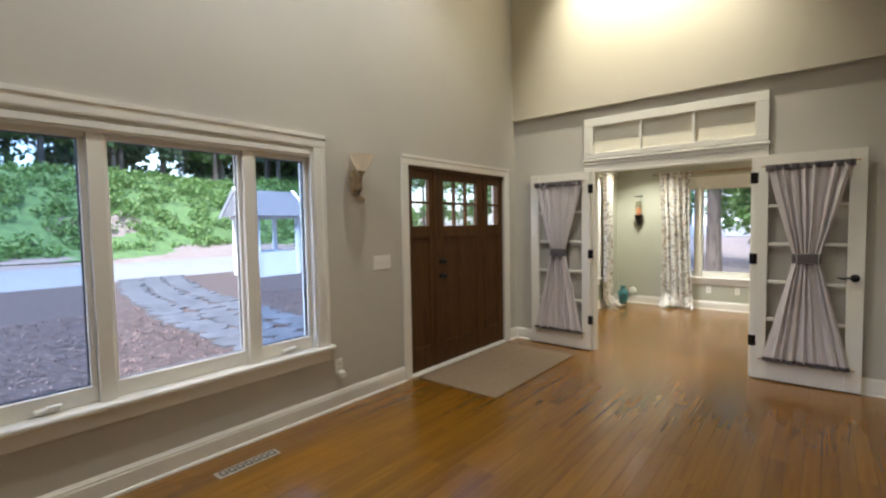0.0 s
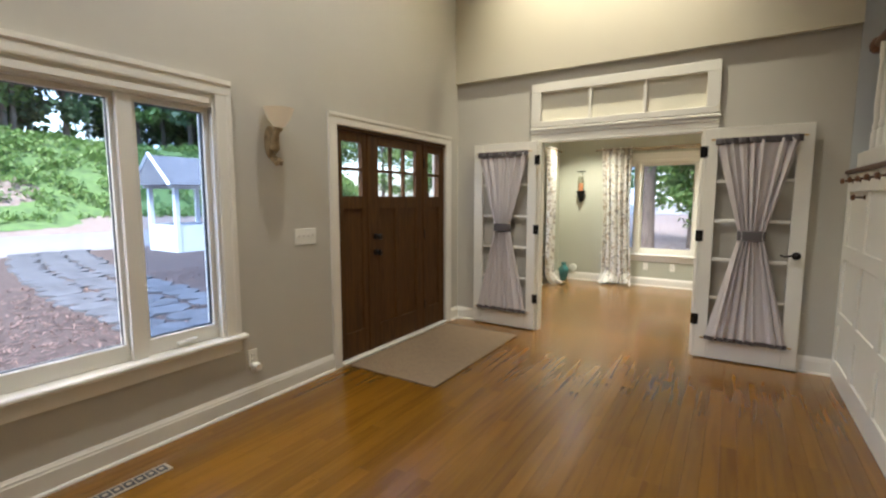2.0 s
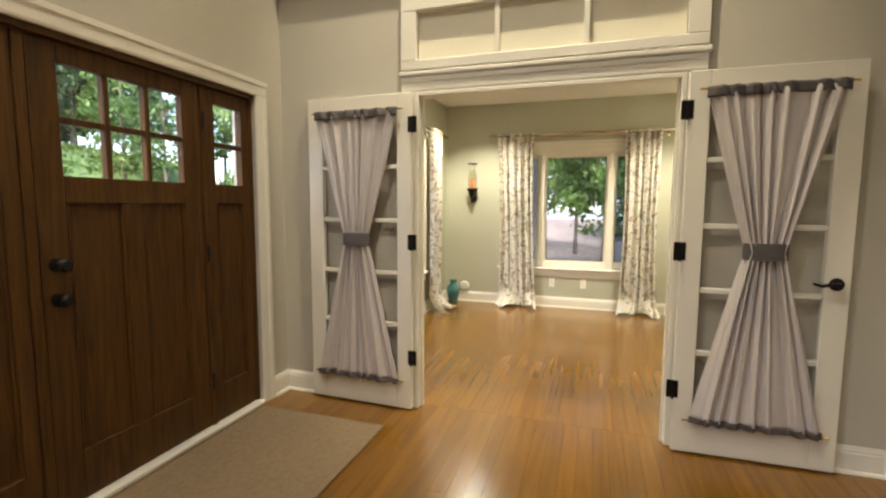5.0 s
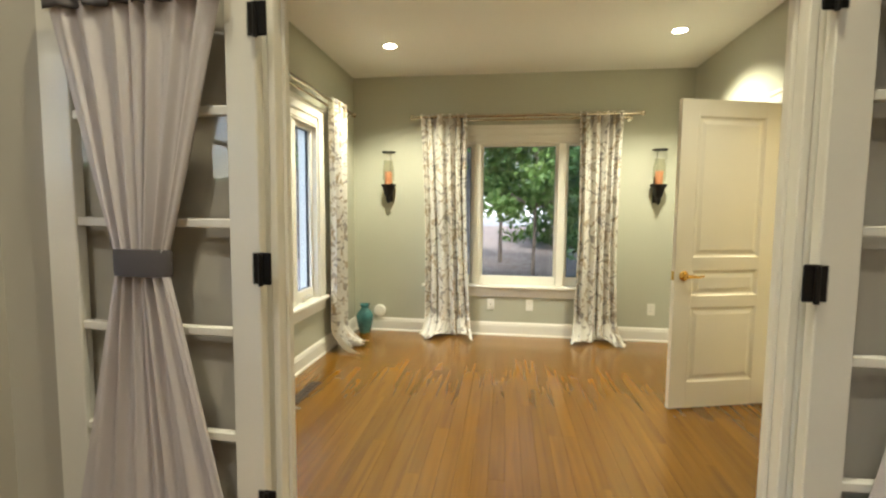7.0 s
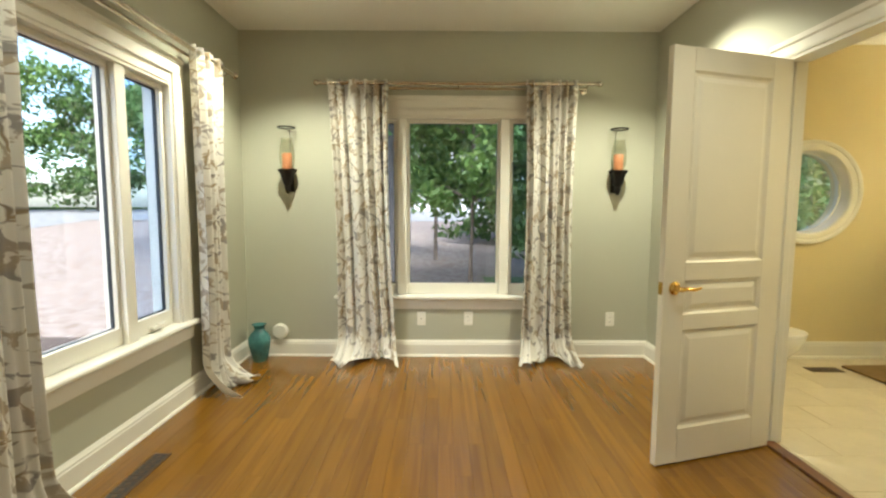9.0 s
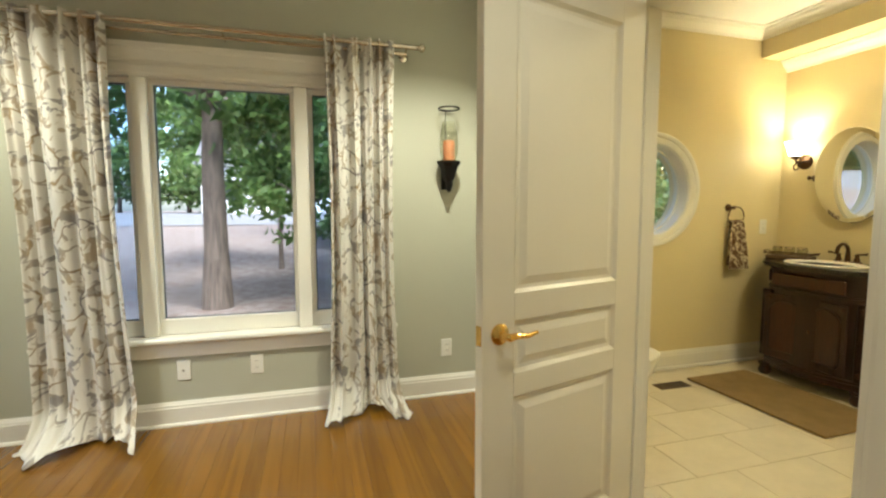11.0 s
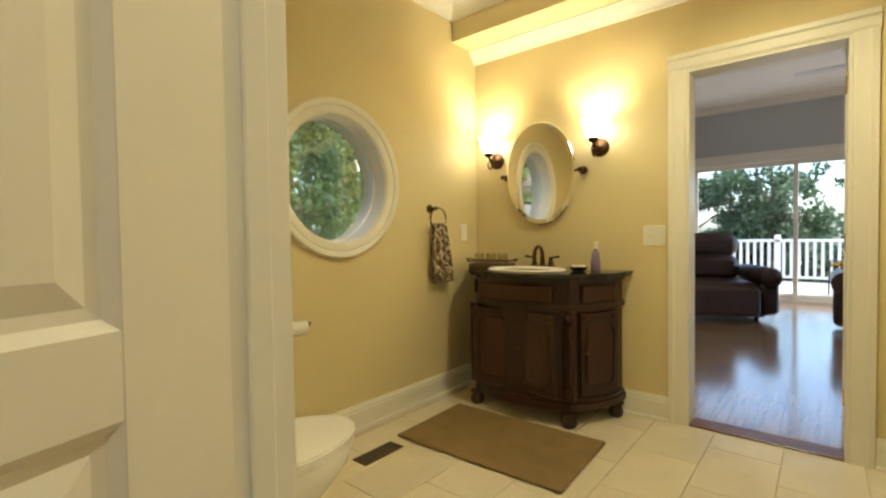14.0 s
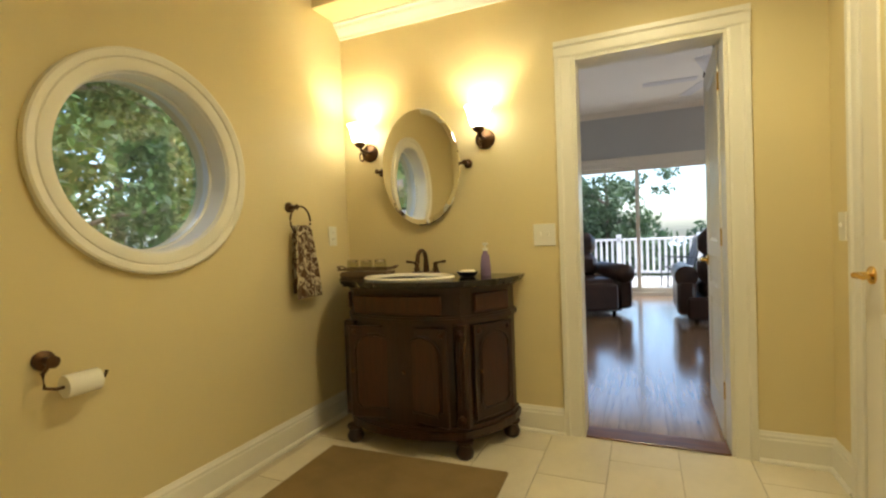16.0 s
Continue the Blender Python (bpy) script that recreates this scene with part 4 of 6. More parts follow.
# alabaster wall sconce
sc = thing("wall_sconce", (0.0, -2.585, 1.68), "antique ivory cherub-scroll wall sconce with alabaster bowl", "wall lamp")
part("back_plate", lathe([(0.07, 0.0), (0.07, 0.012), (0.05, 0.02), (0.02, 0.024)], 20), M_ANTIQUE, sc, "", True, pose(0.0, 0, 0.17, 0, 90, 0) @ Matrix.Diagonal((1.6, 0.65, 1, 1)))
part("scroll_arm", tube([(0.09, 0.0, 0.02), (0.115, 0, 0.01), (0.125, 0, 0.03), (0.105, 0, 0.045), (0.07, 0, 0.02), (0.05, 0.0, 0.05), (0.045, 0.01, 0.12), (0.06, 0.0, 0.17), (0.085, -0.01, 0.22), (0.10, 0.0, 0.26)], [0.008, 0.012, 0.014, 0.016, 0.02, 0.028, 0.034, 0.028, 0.024, 0.02], 12), M_ANTIQUE, sc, "", True)
part("leaf_collar", lathe([(0.012, 0.23), (0.034, 0.25), (0.022, 0.275), (0.012, 0.28)], 12, None, (0.10, 0, 0)), M_ANTIQUE, sc, "", True)
part("shade", lathe([(0.02, 0.26), (0.045, 0.275), (0.075, 0.32), (0.10, 0.385), (0.105, 0.39), (0.098, 0.39), (0.07, 0.325), (0.04, 0.285)], 28, None, (0.11, 0, 0)), M_ALAB, sc, "veined alabaster glass bowl", True)


# ---- study ----
def pedestal_curtain(name, place, turn, wtop, wbot, off, seed, label):
    """Floor-length printed curtain; local x along the rod, local -y into the room."""
    c = thing(name, place, label, "curtain", "printed curtains", "", turn)

    def width(h):
        k = h ** 0.8
        flare = 0.035 * max(0.0, 1 - h / 0.07) ** 2
        return (wbot * (1 - k) + wtop * k) * (1 - 0.12 * math.sin(math.pi * h)) + flare, off * (1 - h)
    cl = part("cloth", drape(width, 5, 0.015, 2.30, 0.03, seed, 90, 120, 0.2), M_TOILE, c)
    solid_cloth(cl, 0.002)
    return c


CL = "white floor-length curtain with grey-brown floral print, puddling on the floor"
pedestal_curtain("curtain", (0.995, 3.42, 0), 0, 0.24, 0.25, 0.06, 3, CL)
pedestal_curtain("curtain", (2.555, 3.42, 0), 0, 0.21, 0.225, 0.0, 8, CL)
pedestal_curtain("curtain", (0.095, 2.80, 0), 90, 0.19, 0.17, -0.02, 14, CL)
pedestal_curtain("curtain", (0.10, 1.12, 0), 90, 0.26, 0.24, 0.02, 21, CL)


def curtain_rod(place, turn, x0, x1):
    r = thing("curtain_rod", place, "brushed nickel curtain rod with ball finials above the window", "curtain rod", "", "", turn)
    part("rod", tube([(x0, 0, 0), (x1, 0, 0)], 0.015, 12), M_NICKEL, r, "", True)
    part("back_rod", tube([(x0 + 0.05, 0.05, -0.028), (x1 - 0.05, 0.05, -0.028)], 0.011, 10), M_NICKEL, r, "slimmer rear rod", True)
    for e, s in ((x0, -1), (x1, 1)):
        part("finial", lathe([(0.012, 0), (0.018, s * 0.008), (0.012, s * 0.016), (0.025, s * 0.03), (0.025, s * 0.045), (0.012, s * 0.058), (0.001, s * 0.06)], 16, None, (e, 0, 0), "X"), M_NICKEL, r, "", True)
        b = part("bracket", tube([(e - s * 0.06, 0, -0.012), (e - s * 0.06, 0.05, -0.03), (e - s * 0.06, 0.108, -0.03)], 0.006, 8), M_NICKEL, r, "", True)
        part("rosette", lathe([(0.03, 0.109), (0.03, 0.103), (0.01, 0.096)], 16, None, (e - s * 0.06, 0, -0.03), "Y"), M_NICKEL, b, "", True)
    part("centre_bracket", tube([((x0 + x1) / 2, 0, -0.012), ((x0 + x1) / 2, 0.108, -0.03)], 0.005, 8), M_NICKEL, r, "", True)


curtain_rod((0, 3.41, 2.275), 0, 0.70, 2.90)
curtain_rod((0.11, 0, 2.262), 90, 0.55, 3.15)


def candle_sconce(x):
    s = thing("candle_sconce", (x, YN, 1.39), "black iron wall sconce with glass hurricane and orange candle", "candle holder", "pair of candle sconces")
    part("bracket", lathe([(0.006, 0.0), (0.02, 0.02), (0.028, 0.05), (0.026, 0.07), (0.045, 0.10), (0.05, 0.13), (0.062, 0.165), (0.078, 0.185), (0.08, 0.20), (0.01, 0.202)], 8, None, (0, -0.085, 0)), M_BLACK, s, "black carved bracket shelf")
    part("backplate", box(-0.03, -0.012, 0.02, 0.03, 0, 0.22, 0.004), M_BLACK, s)
    part("arm", box(-0.018, -0.06, 0.08, 0.018, -0.01, 0.18, 0.006), M_BLACK, s)
    part("candle", lathe([(0.036, 0.203), (0.037, 0.21), (0.037, 0.325), (0.033, 0.33), (0.026, 0.322), (0.001, 0.322)], 20, None, (0, -0.085, 0)), M_CANDLE, s, "orange pillar candle", True)
    gl = part("hurricane_glass", lathe([(0.045, 0.204), (0.058, 0.25), (0.062, 0.30), (0.057, 0.37), (0.045, 0.42), (0.048, 0.45), (0.046, 0.45), (0.043, 0.42), (0.055, 0.37), (0.06, 0.30), (0.056, 0.25), (0.043, 0.206)], 24, None, (0, -0.085, 0)), M_JAR, s, "clear hurricane glass", True)
    gl.visible_shadow = False
    rim = [Vector((0.066 * math.cos(a), -0.085 + 0.066 * math.sin(a), 0.535)) for a in [2 * math.pi * i / 28 for i in range(28)]]
    part("top_ring", tube(rim, 0.006, 8, None, True), M_BLACK, s, "black iron ring", True)
    part("ring_arm", tube([(0, -0.02, 0.535), (0, 0.0, 0.50), (0, -0.004, 0.2)], 0.003, 6), M_BLACK, s)


candle_sconce(0.405)
candle_sconce(3.12)

for x, label, kind in ((1.50, "white cable jack plate below the window", "jack"), (1.905, "white outlet plate below the window", "outlet"), (3.125, "white outlet plate above the baseboard", "outlet")):
    plate("wall_outlet", x, YN, 0.33, 0, 0.075, 0.12, label, "outlet", kind)

vs = thing("vase", (0.16, 3.37, 0.0), "teal glazed ceramic floor vase standing in the corner", "vase")
part("body", lathe([(0.065, 0.0), (0.075, 0.01), (0.095, 0.10), (0.115, 0.20), (0.115, 0.25), (0.09, 0.30), (0.055, 0.335), (0.05, 0.36), (0.07, 0.395), (0.078, 0.40), (0.068, 0.40), (0.045, 0.36), (0.04, 0.30)], 32), M_TEAL, vs, "", True, Matrix.Scale(0.78, 4))
disc = thing("plug_in_freshener", (0.29, YN, 0.22), "round white plug-in air freshener on the wall", "air freshener")
part("body", lathe([(0.06, 0.0), (0.066, -0.01), (0.066, -0.03), (0.055, -0.045), (0.001, -0.048)], 28, None, (0, 0, 0), "Y"), M_PLATE, disc, "", True)


def downlight(x, y, z, group):
    d = thing("recessed_light", (x, y, z), "white trimmed recessed ceiling light, lit", "ceiling light", group)
    part("trim_ring", lathe([(0.075, 0.0), (0.062, -0.004), (0.056, -0.003), (0.052, 0.0)], 28), M_PLATE, d, "", True)
    part("lens", lathe([(0.052, -0.0015), (0.001, -0.0025)], 28), M_LAMPW, d, "glowing lens")


WARM = (1.0, 0.94, 0.74)
# the weaker pair at y 0.95 is unseen, added as fill
for x, y in ((0.625, 2.63), (2.95, 2.55), (0.625, 0.95), (2.95, 0.95)):
    downlight(x, y, ZC, "study downlights")
    lamp("SPOT", (x, y, ZC - 0.03), STUDY_W if y > 2 else STUDY_W * 0.28, WARM, 0.05, (x, y, 0), 125)
for x, y in ((1.5, -0.45), (0.9, -2.6), (2.6, -2.6), (1.0, -4.6), (2.7, -4.6)):
    downlight(x, y, FOY_Z, "foyer downlights")
    lamp("SPOT", (x, y, FOY_Z - 0.03), FOYER_W * (0.12 if y > -1 else 1.5 if x < 1.5 else 0.15), (1.0, 0.95, 0.86), 0.06, (x, y, 0), 120)


lamp("SPOT", (1.6, -0.6, FOY_Z - 0.04), FOYER_W * 4.0, (1.0, 0.90, 0.66), 0.05, (1.6, 0.0, 4.3), 98)


# panelled white doors
def panel_door(name, place, turn, W, label, handle_side, lever, parent_kind=""):
    """Three-panel moulded door; local x from the hinge, front face on local -y."""
    d = thing(name, place, label, "door", "", parent_kind, turn)
    H, T = 2.03, 0.035
    st = 0.125
    rows = ((0.185, 0.69), (0.765, 0.935), (1.02, 1.925))
    part("stile", box(0, -T, 0.012, st, 0, H, 0.002), M_DOORW, d)
    part("stile", box(W - st, -T, 0.012, W, 0, H, 0.002), M_DOORW, d)
    zs = [0.012, *[z for r in rows for z in r], H]
    for i in range(0, len(zs), 2):
        part("rail", box(st, -T, zs[i], W - st, 0, zs[i + 1]), M_DOORW, d)
    for z0, z1 in rows:
        bm = bmesh.new()
        for sgn, base in ((-1, -T), (1, 0.0)):
            steps = ((0.0, 0.0), (0.012, 0.010), (0.024, 0.011), (0.05, 0.003))
            loops = []
            for ins, dep in steps:
                y = base - sgn * dep
                loops.append([bm.verts.new(c) for c in ((st + ins, y, z0 + ins), (W - st - ins, y, z0 + ins), (W - st - ins, y, z1 - ins), (st + ins, y, z1 - ins))])
            for a, b in zip(loops, loops[1:]):
                for i in range(4):
                    bm.faces.new((a[i], a[(i + 1) % 4], b[(i + 1) % 4], b[i]))
            bm.faces.new(loops[-1])
        part("panel", bm, M_DOORW, d)
    x = W - 0.065 if handle_side else 0.065
    for s, y in ((-1, -T), (1, 0.0)):
        hd = part("door_handle", lathe([(0.033, 0), (0.033, s * 0.006), (0.026, s * 0.012), (0.014, s * 0.016), (0.012, s * 0.045)], 24, None, (x, y, 0.90), "Y"), M_BRASS, d, "polished brass lever handle", True)
        yy = y + s * 0.05
        q = -1 if handle_side else 1
        part("lever", tube([(x, yy - s * 0.012, 0.90), (x, yy, 0.90), (x + q * 0.025, yy, 0.902), (x + q * 0.07, yy, 0.896), (x + q * 0.11, yy, 0.903)], [0.012, 0.013, 0.010, 0.008, 0.006], 12), M_BRASS, hd, "", True)
    part("latch", box(W if handle_side else -0.002, -T / 2 - 0.012, 0.87, W + 0.002 if handle_side else 0, -T / 2 + 0.012, 0.93), M_BRASS, d, "brass latch plate")
    for z in (0.22, 1.0, 1.78):
        h = part("hinge", lathe([(0.007, z), (0.007, z + 0.09)], 10, None, (-0.006, -T - 0.004, 0)), M_BRASS, d, "brass hinge")
        if lever:
            part("leaf", box(-0.003, -0.03, z, 0.0, 0.0, z + 0.09), M_BRASS, h)
    return d


panel_door("panel_door", (3.437, 2.0, 0.0), 196.5, 0.735, "white three-panel door with brass lever, standing open", True, False)
frame_b = tagged(new("door_3"), "white moulded casing of the bathroom doorway", "door frame", "", "structure")
casing(frame_b, "x", (XE, -1), 1.235, 2.07, 2.05, 0.09)
casing(frame_b, "x", (BX0, 1), 1.235, 2.07, 2.05, 0.09)
for y0, y1 in ((1.2355, 1.253), (2.052, 2.0695)):
    part("jamb", box(XE - 0.012, y0, 0, BX0 + 0.012, y1, 2.05, 0.002), M_TRIM, frame_b)
part("head_jamb", box(XE - 0.012, 1.253, 2.032, BX0 + 0.012, 2.052, 2.0495), M_TRIM, frame_b)
for y0, y1 in ((1.2535, 1.265), (2.04, 2.0515)):
    part("door_stop", box(XE + 0.03, y0, 0.013, XE + 0.065, y1, 2.031, 0.003), M_TRIM, frame_b)
part("threshold", box(XE - 0.005, 1.253, 0.0, BX0 - 0.03, 2.052, 0.012, 0.004), M_RAIL, frame_b, "oak threshold strip")


# ---- bathroom ----
frame_l = tagged(new("door_4"), "white moulded casing of the living room doorway", "door frame", "", "structure")
casing(frame_l, "x", (BX1, -1), 1.36, 2.065, 2.02, 0.088)
for y0, y1 in ((1.3605, 1.378), (2.047, 2.0645)):
    part("jamb", box(BX1 - 0.012, y0, 0, 6.215, y1, 2.02, 0.002), M_TRIM, frame_l)
part("head_jamb", box(BX1 - 0.012, 1.378, 2.002, 6.215, 2.047, 2.0195), M_TRIM, frame_l)
part("threshold", box(BX1 - 0.01, 1.378, 0.0, 6.2, 2.047, 0.01, 0.003), M_RAIL, frame_l, "dark wood threshold strip")
panel_door("panel_door", (6.225, 1.385, 0.0), -1.5, 0.65, "white panel door with brass hinges, opened into the living room", True, True)
panel_door("panel_door", (5.09, BY0 + 0.003, 0.0), 0.0, 0.70, "white panel closet door with brass lever, closed", True, True, "").matrix_basis = pose(5.04, BY0 - 0.029, 0, 0, 0, 0) @ Matrix.Diagonal((1, -1, 1, 1))
frame_c = tagged(new("door_5"), "white moulded casing of the closet door", "door frame", "", "structure")
casing(frame_c, "y", (BY0, 1), 5.035, 5.745, 2.04, 0.09)

bmat = thing("bath_mat", (5.235, 2.795, 0.0), "tan pile bath mat on the tile before the vanity", "bath mat", "", "", 2)
part("mat_body", box(-0.29, -0.475, 0.004, 0.29, 0.475, 0.02, 0.006), M_BMAT, bmat)

# vanity with a bowed front
van = thing("vanity_cabinet", (6.06, 2.895, 0.0), "dark mahogany bow-front vanity cabinet with turned feet", "vanity")


def bow(scale_d, scale_w, n=14):
    """Plan outline of the vanity, back edge on x = 0, bulging towards -x."""
    pts = [(0, -0.50 * scale_w), (-0.12 * scale_d, -0.50 * scale_w)]
    for i in range(1, 7):
        a = i / 6
        pts.append(((-0.12 - 0.31 * a) * scale_d, (-0.50 + 0.17 * a - 0.03 * math.sin(math.pi * a)) * scale_w))
    for i in range(1, n):
        u = -1 + 2 * i / n
        pts.append(((-0.43 - 0.085 * (1 - u * u)) * scale_d, 0.33 * u * scale_w))
    for i in range(0, 7):
        a = 1 - i / 6
        pts.append(((-0.12 - 0.31 * a) * scale_d, (0.50 - 0.17 * a + 0.03 * math.sin(math.pi * a)) * scale_w))
    pts.append((0, 0.50 * scale_w))
    return pts


part("carcass", prism(bow(0.95, 0.95), 0.13, 0.845), M_MAHOG, van)
part("base_moulding", prism(bow(1.0, 1.0), 0.09, 0.13, prism(bow(0.975, 0.975), 0.13, 0.15)), M_MAHOG, van)
part("frieze_moulding", prism(bow(0.985, 0.985), 0.665, 0.69, prism(bow(0.97, 0.97), 0.69, 0.70)), M_MAHOG, van)
part("top_moulding", prism(bow(0.98, 0.98), 0.825, 0.846), M_MAHOG, van)
part("countertop", prism(bow(1.05, 1.06), 0.848, 0.862, prism(bow(1.07, 1.085), 0.862, 0.88)), M_STONE, van, "black granite top")
for y, x in ((-0.32, -0.43), (0.32, -0.43), (-0.47, -0.1), (0.47, -0.1)):
    part("foot", lathe([(0.028, 0.0), (0.04, 0.01), (0.046, 0.035), (0.034, 0.06), (0.03, 0.07), (0.045, 0.078), (0.045, 0.09)], 18, None, (x, y, 0)), M_MAHOG, van, "turned bun foot", True)
for y in (-0.325, 0.325):
    col = part("pilaster", box(-0.452, y - 0.034, 0.15, -0.40, y + 0.034, 0.665, 0.006), M_MAHOG, van)
    for z in (0.20, 0.62):
        part("rosette", lathe([(0.02, -0.45), (0.018, -0.462), (0.006, -0.47)], 14, None, (0, y, z), "X"), M_MAHOG2, col, "", True)
    for k in range(3):
        part("flute", tube([(-0.454, y - 0.018 + 0.018 * k, 0.24), (-0.454, y - 0.018 + 0.018 * k, 0.58)], 0.005, 6), M_MAHOG, col)


def arched(w, z0, z1, n=10):
    """Outline of an arched panel in (y, z)."""
    pts = [(-w, z0 + 0.03), (-w * 0.75, z0), (w * 0.75, z0), (w, z0 + 0.03)]
    r = w
    for i in range(n + 1):
        a = math.pi * i / n
        pts.append((r * math.cos(a), z1 - r * 0.8 + 0.8 * r * math.sin(a)))
    return pts


def cabinet_door(y, x, turn, w, z0=0.17, z1=0.65):
    base = pose(x, y, 0, 0, 0, turn)
    d = part("door", box(-0.012, -w, z0, 0.006, w, z1, 0.004), M_MAHOG, van, "", False, base)
    prof = arched(w * 0.66, z0 + 0.06, z1 - 0.05)
    bm = bmesh.new()
    fr = [bm.verts.new((-0.017, a, b)) for a, b in prof]
    bk = [bm.verts.new((-0.006, a * 1.06, b)) for a, b in prof]
    for i in range(len(prof)):
        bm.faces.new((fr[i], fr[(i + 1) % len(prof)], bk[(i + 1) % len(prof)], bk[i]))
    bm.faces.new(fr)
    part("raised_panel", bm, M_MAHOG2, d, "burl arched panel")
    part("panel_bead", tube([(-0.015, a * 1.12, b + (0.008 if b > 0.4 else -0.008)) for a, b in prof], 0.006, 6, None, True), M_MAHOG, d)
    for s in (-1, 1):
        part("rosette", lathe([(0.014, -0.013), (0.012, -0.022), (0.002, -0.026)], 12, None, (0, s * w * 0.78, z1 - 0.03), "X"), M_MAHOG2, d, "", True)
    part("knob", lathe([(0.004, -0.012), (0.005, -0.025), (0.012, -0.032), (0.002, -0.04)], 12, None, (0, w * 0.82, 0.42), "X"), M_BRONZE, d, "", True)


cabinet_door(-0.145, -0.482, -11, 0.138)
cabinet_door(0.145, -0.482, 11, 0.138)
cabinet_door(-0.425, -0.252, 62, 0.135)
cabinet_door(0.425, -0.252, -62, 0.135)
for y, t, w, x in ((0.0, 0, 0.25, -0.497), (-0.425, 62, 0.12, -0.255), (0.425, -62, 0.12, -0.255)):
    part("drawer_front", box(-0.012, -w, 0.715, 0.004, w, 0.81, 0.006), M_MAHOG2, van, "carved drawer front", False, pose(x, y, 0, 0, 0, t))

sink = thing("sink", (5.75, 2.915, 0.88), "white oval drop-in porcelain sink in the granite top", "sink")
part("basin", lathe([(0.20, 0.0), (0.205, 0.008), (0.195, 0.016), (0.175, 0.012), (0.15, -0.006), (0.10, -0.012), (0.02, -0.0155), (0.001, -0.0155)], 40), M_PORC, sink, "", True, Matrix.Diagonal((0.92, 1.28, 1, 1)))
part("drain", lathe([(0.02, -0.015), (0.016, -0.011), (0.001, -0.012)], 16), M_BRONZE, sink, "bronze drain", True)
part("overflow", lathe([(0.009, 0.0), (0.009, 0.006)], 12, None, (0.165, 0, 0.004), "X"), M_BRONZE, sink, "", True)

fa = thing("faucet", (5.975, 2.915, 0.88), "oil-rubbed bronze two-handle arched faucet", "faucet")
part("base", box(-0.028, -0.085, 0.0, 0.028, 0.085, 0.022, 0.008), M_BRONZE, fa, "", True)
part("spout", tube([(0.0, 0, 0.02), (0.0, 0, 0.09), *arc((-0.055, 0, 0.09), 0.055, 0, 165, 10, "XZ"), (-0.112, 0, 0.075)], [0.018, 0.014] + [0.0125] * 11 + [0.014], 12), M_BRONZE, fa, "", True)
for s in (-1, 1):
    h = part("handle", lathe([(0.017, 0.02), (0.019, 0.035), (0.012, 0.05), (0.015, 0.065), (0.01, 0.075)], 14, None, (0, s * 0.06, 0)), M_BRONZE, fa, "", True)
    part("lever", tube([(0, s * 0.06, 0.07), (-0.005, s * 0.09, 0.075), (-0.008, s * 0.125, 0.08)], [0.008, 0.006, 0.009], 8), M_BRONZE, h, "", True)

bk = thing("basket", (5.89, 3.265, 0.88), "low dark wicker tray holding three clear jars", "tray", "", "", 8)
part("base", box(-0.07, -0.15, 0.0, 0.07, 0.15, 0.03, 0.006), M_WICK, bk)
rimp = [(-0.075, -0.155, 0.045), (0.075, -0.155, 0.045), (0.075, 0.155, 0.045), (-0.075, 0.155, 0.045)]
part("rim", tube(rimp, 0.006, 6, None, True), M_WICK, bk)
for e in (-1, 1):
    part("handle", tube([(-0.04, e * 0.155, 0.045), (-0.03, e * 0.185, 0.06), (0.03, e * 0.185, 0.06), (0.04, e * 0.155, 0.045)], 0.005, 6), M_WICK, bk)
for i in range(3):
    j = thing("glass_jar", (5.89 - 0.01 * i, 3.175 + 0.09 * i, 0.912), "small clear lidded glass jar in the tray", "jar", "jars in the tray")
    g = part("jar", lathe([(0.03, 0.0), (0.036, 0.006), (0.036, 0.05), (0.03, 0.056), (0.028, 0.056), (0.033, 0.048), (0.033, 0.008), (0.001, 0.006)], 20), M_JAR, j, "", True)
    g.visible_shadow = False
    part("lid", lathe([(0.034, 0.057), (0.034, 0.066), (0.012, 0.07), (0.001, 0.071)], 20), M_NICKEL, j, "", True)

sd = thing("soap_dish", (5.85, 2.61, 0.88), "black footed soap dish with a cream soap bar", "soap dish")
part("dish", lathe([(0.03, 0.0), (0.045, 0.006), (0.062, 0.026), (0.066, 0.028), (0.058, 0.026), (0.04, 0.012), (0.001, 0.01)], 24), M_BLACK, sd, "", True, Matrix.Diagonal((0.75, 1, 1, 1)))
so = thing("soap_bar", (5.85, 2.61, 0.893), "cream oval soap bar lying in the black dish", "soap")
part("bar", box(-0.024, -0.04, 0.0, 0.024, 0.04, 0.024, 0.009), M_SOAP, so, "", True)
bt = thing("soap_bottle", (5.92, 2.53, 0.88), "lilac plastic pump soap bottle on the vanity", "bottle")
part("bottle", lathe([(0.026, 0.0), (0.029, 0.006), (0.028, 0.06), (0.022, 0.11), (0.013, 0.125), (0.013, 0.135)], 20), mat("lilac_soap", (0.28, 0.20, 0.36), 0.2, 0.05), bt, "", True)
part("pump", lathe([(0.015, 0.135), (0.015, 0.15), (0.005, 0.152), (0.005, 0.165), (0.016, 0.167), (0.016, 0.178), (0.001, 0.18)], 16), M_PORC, bt, "white pump cap", True)

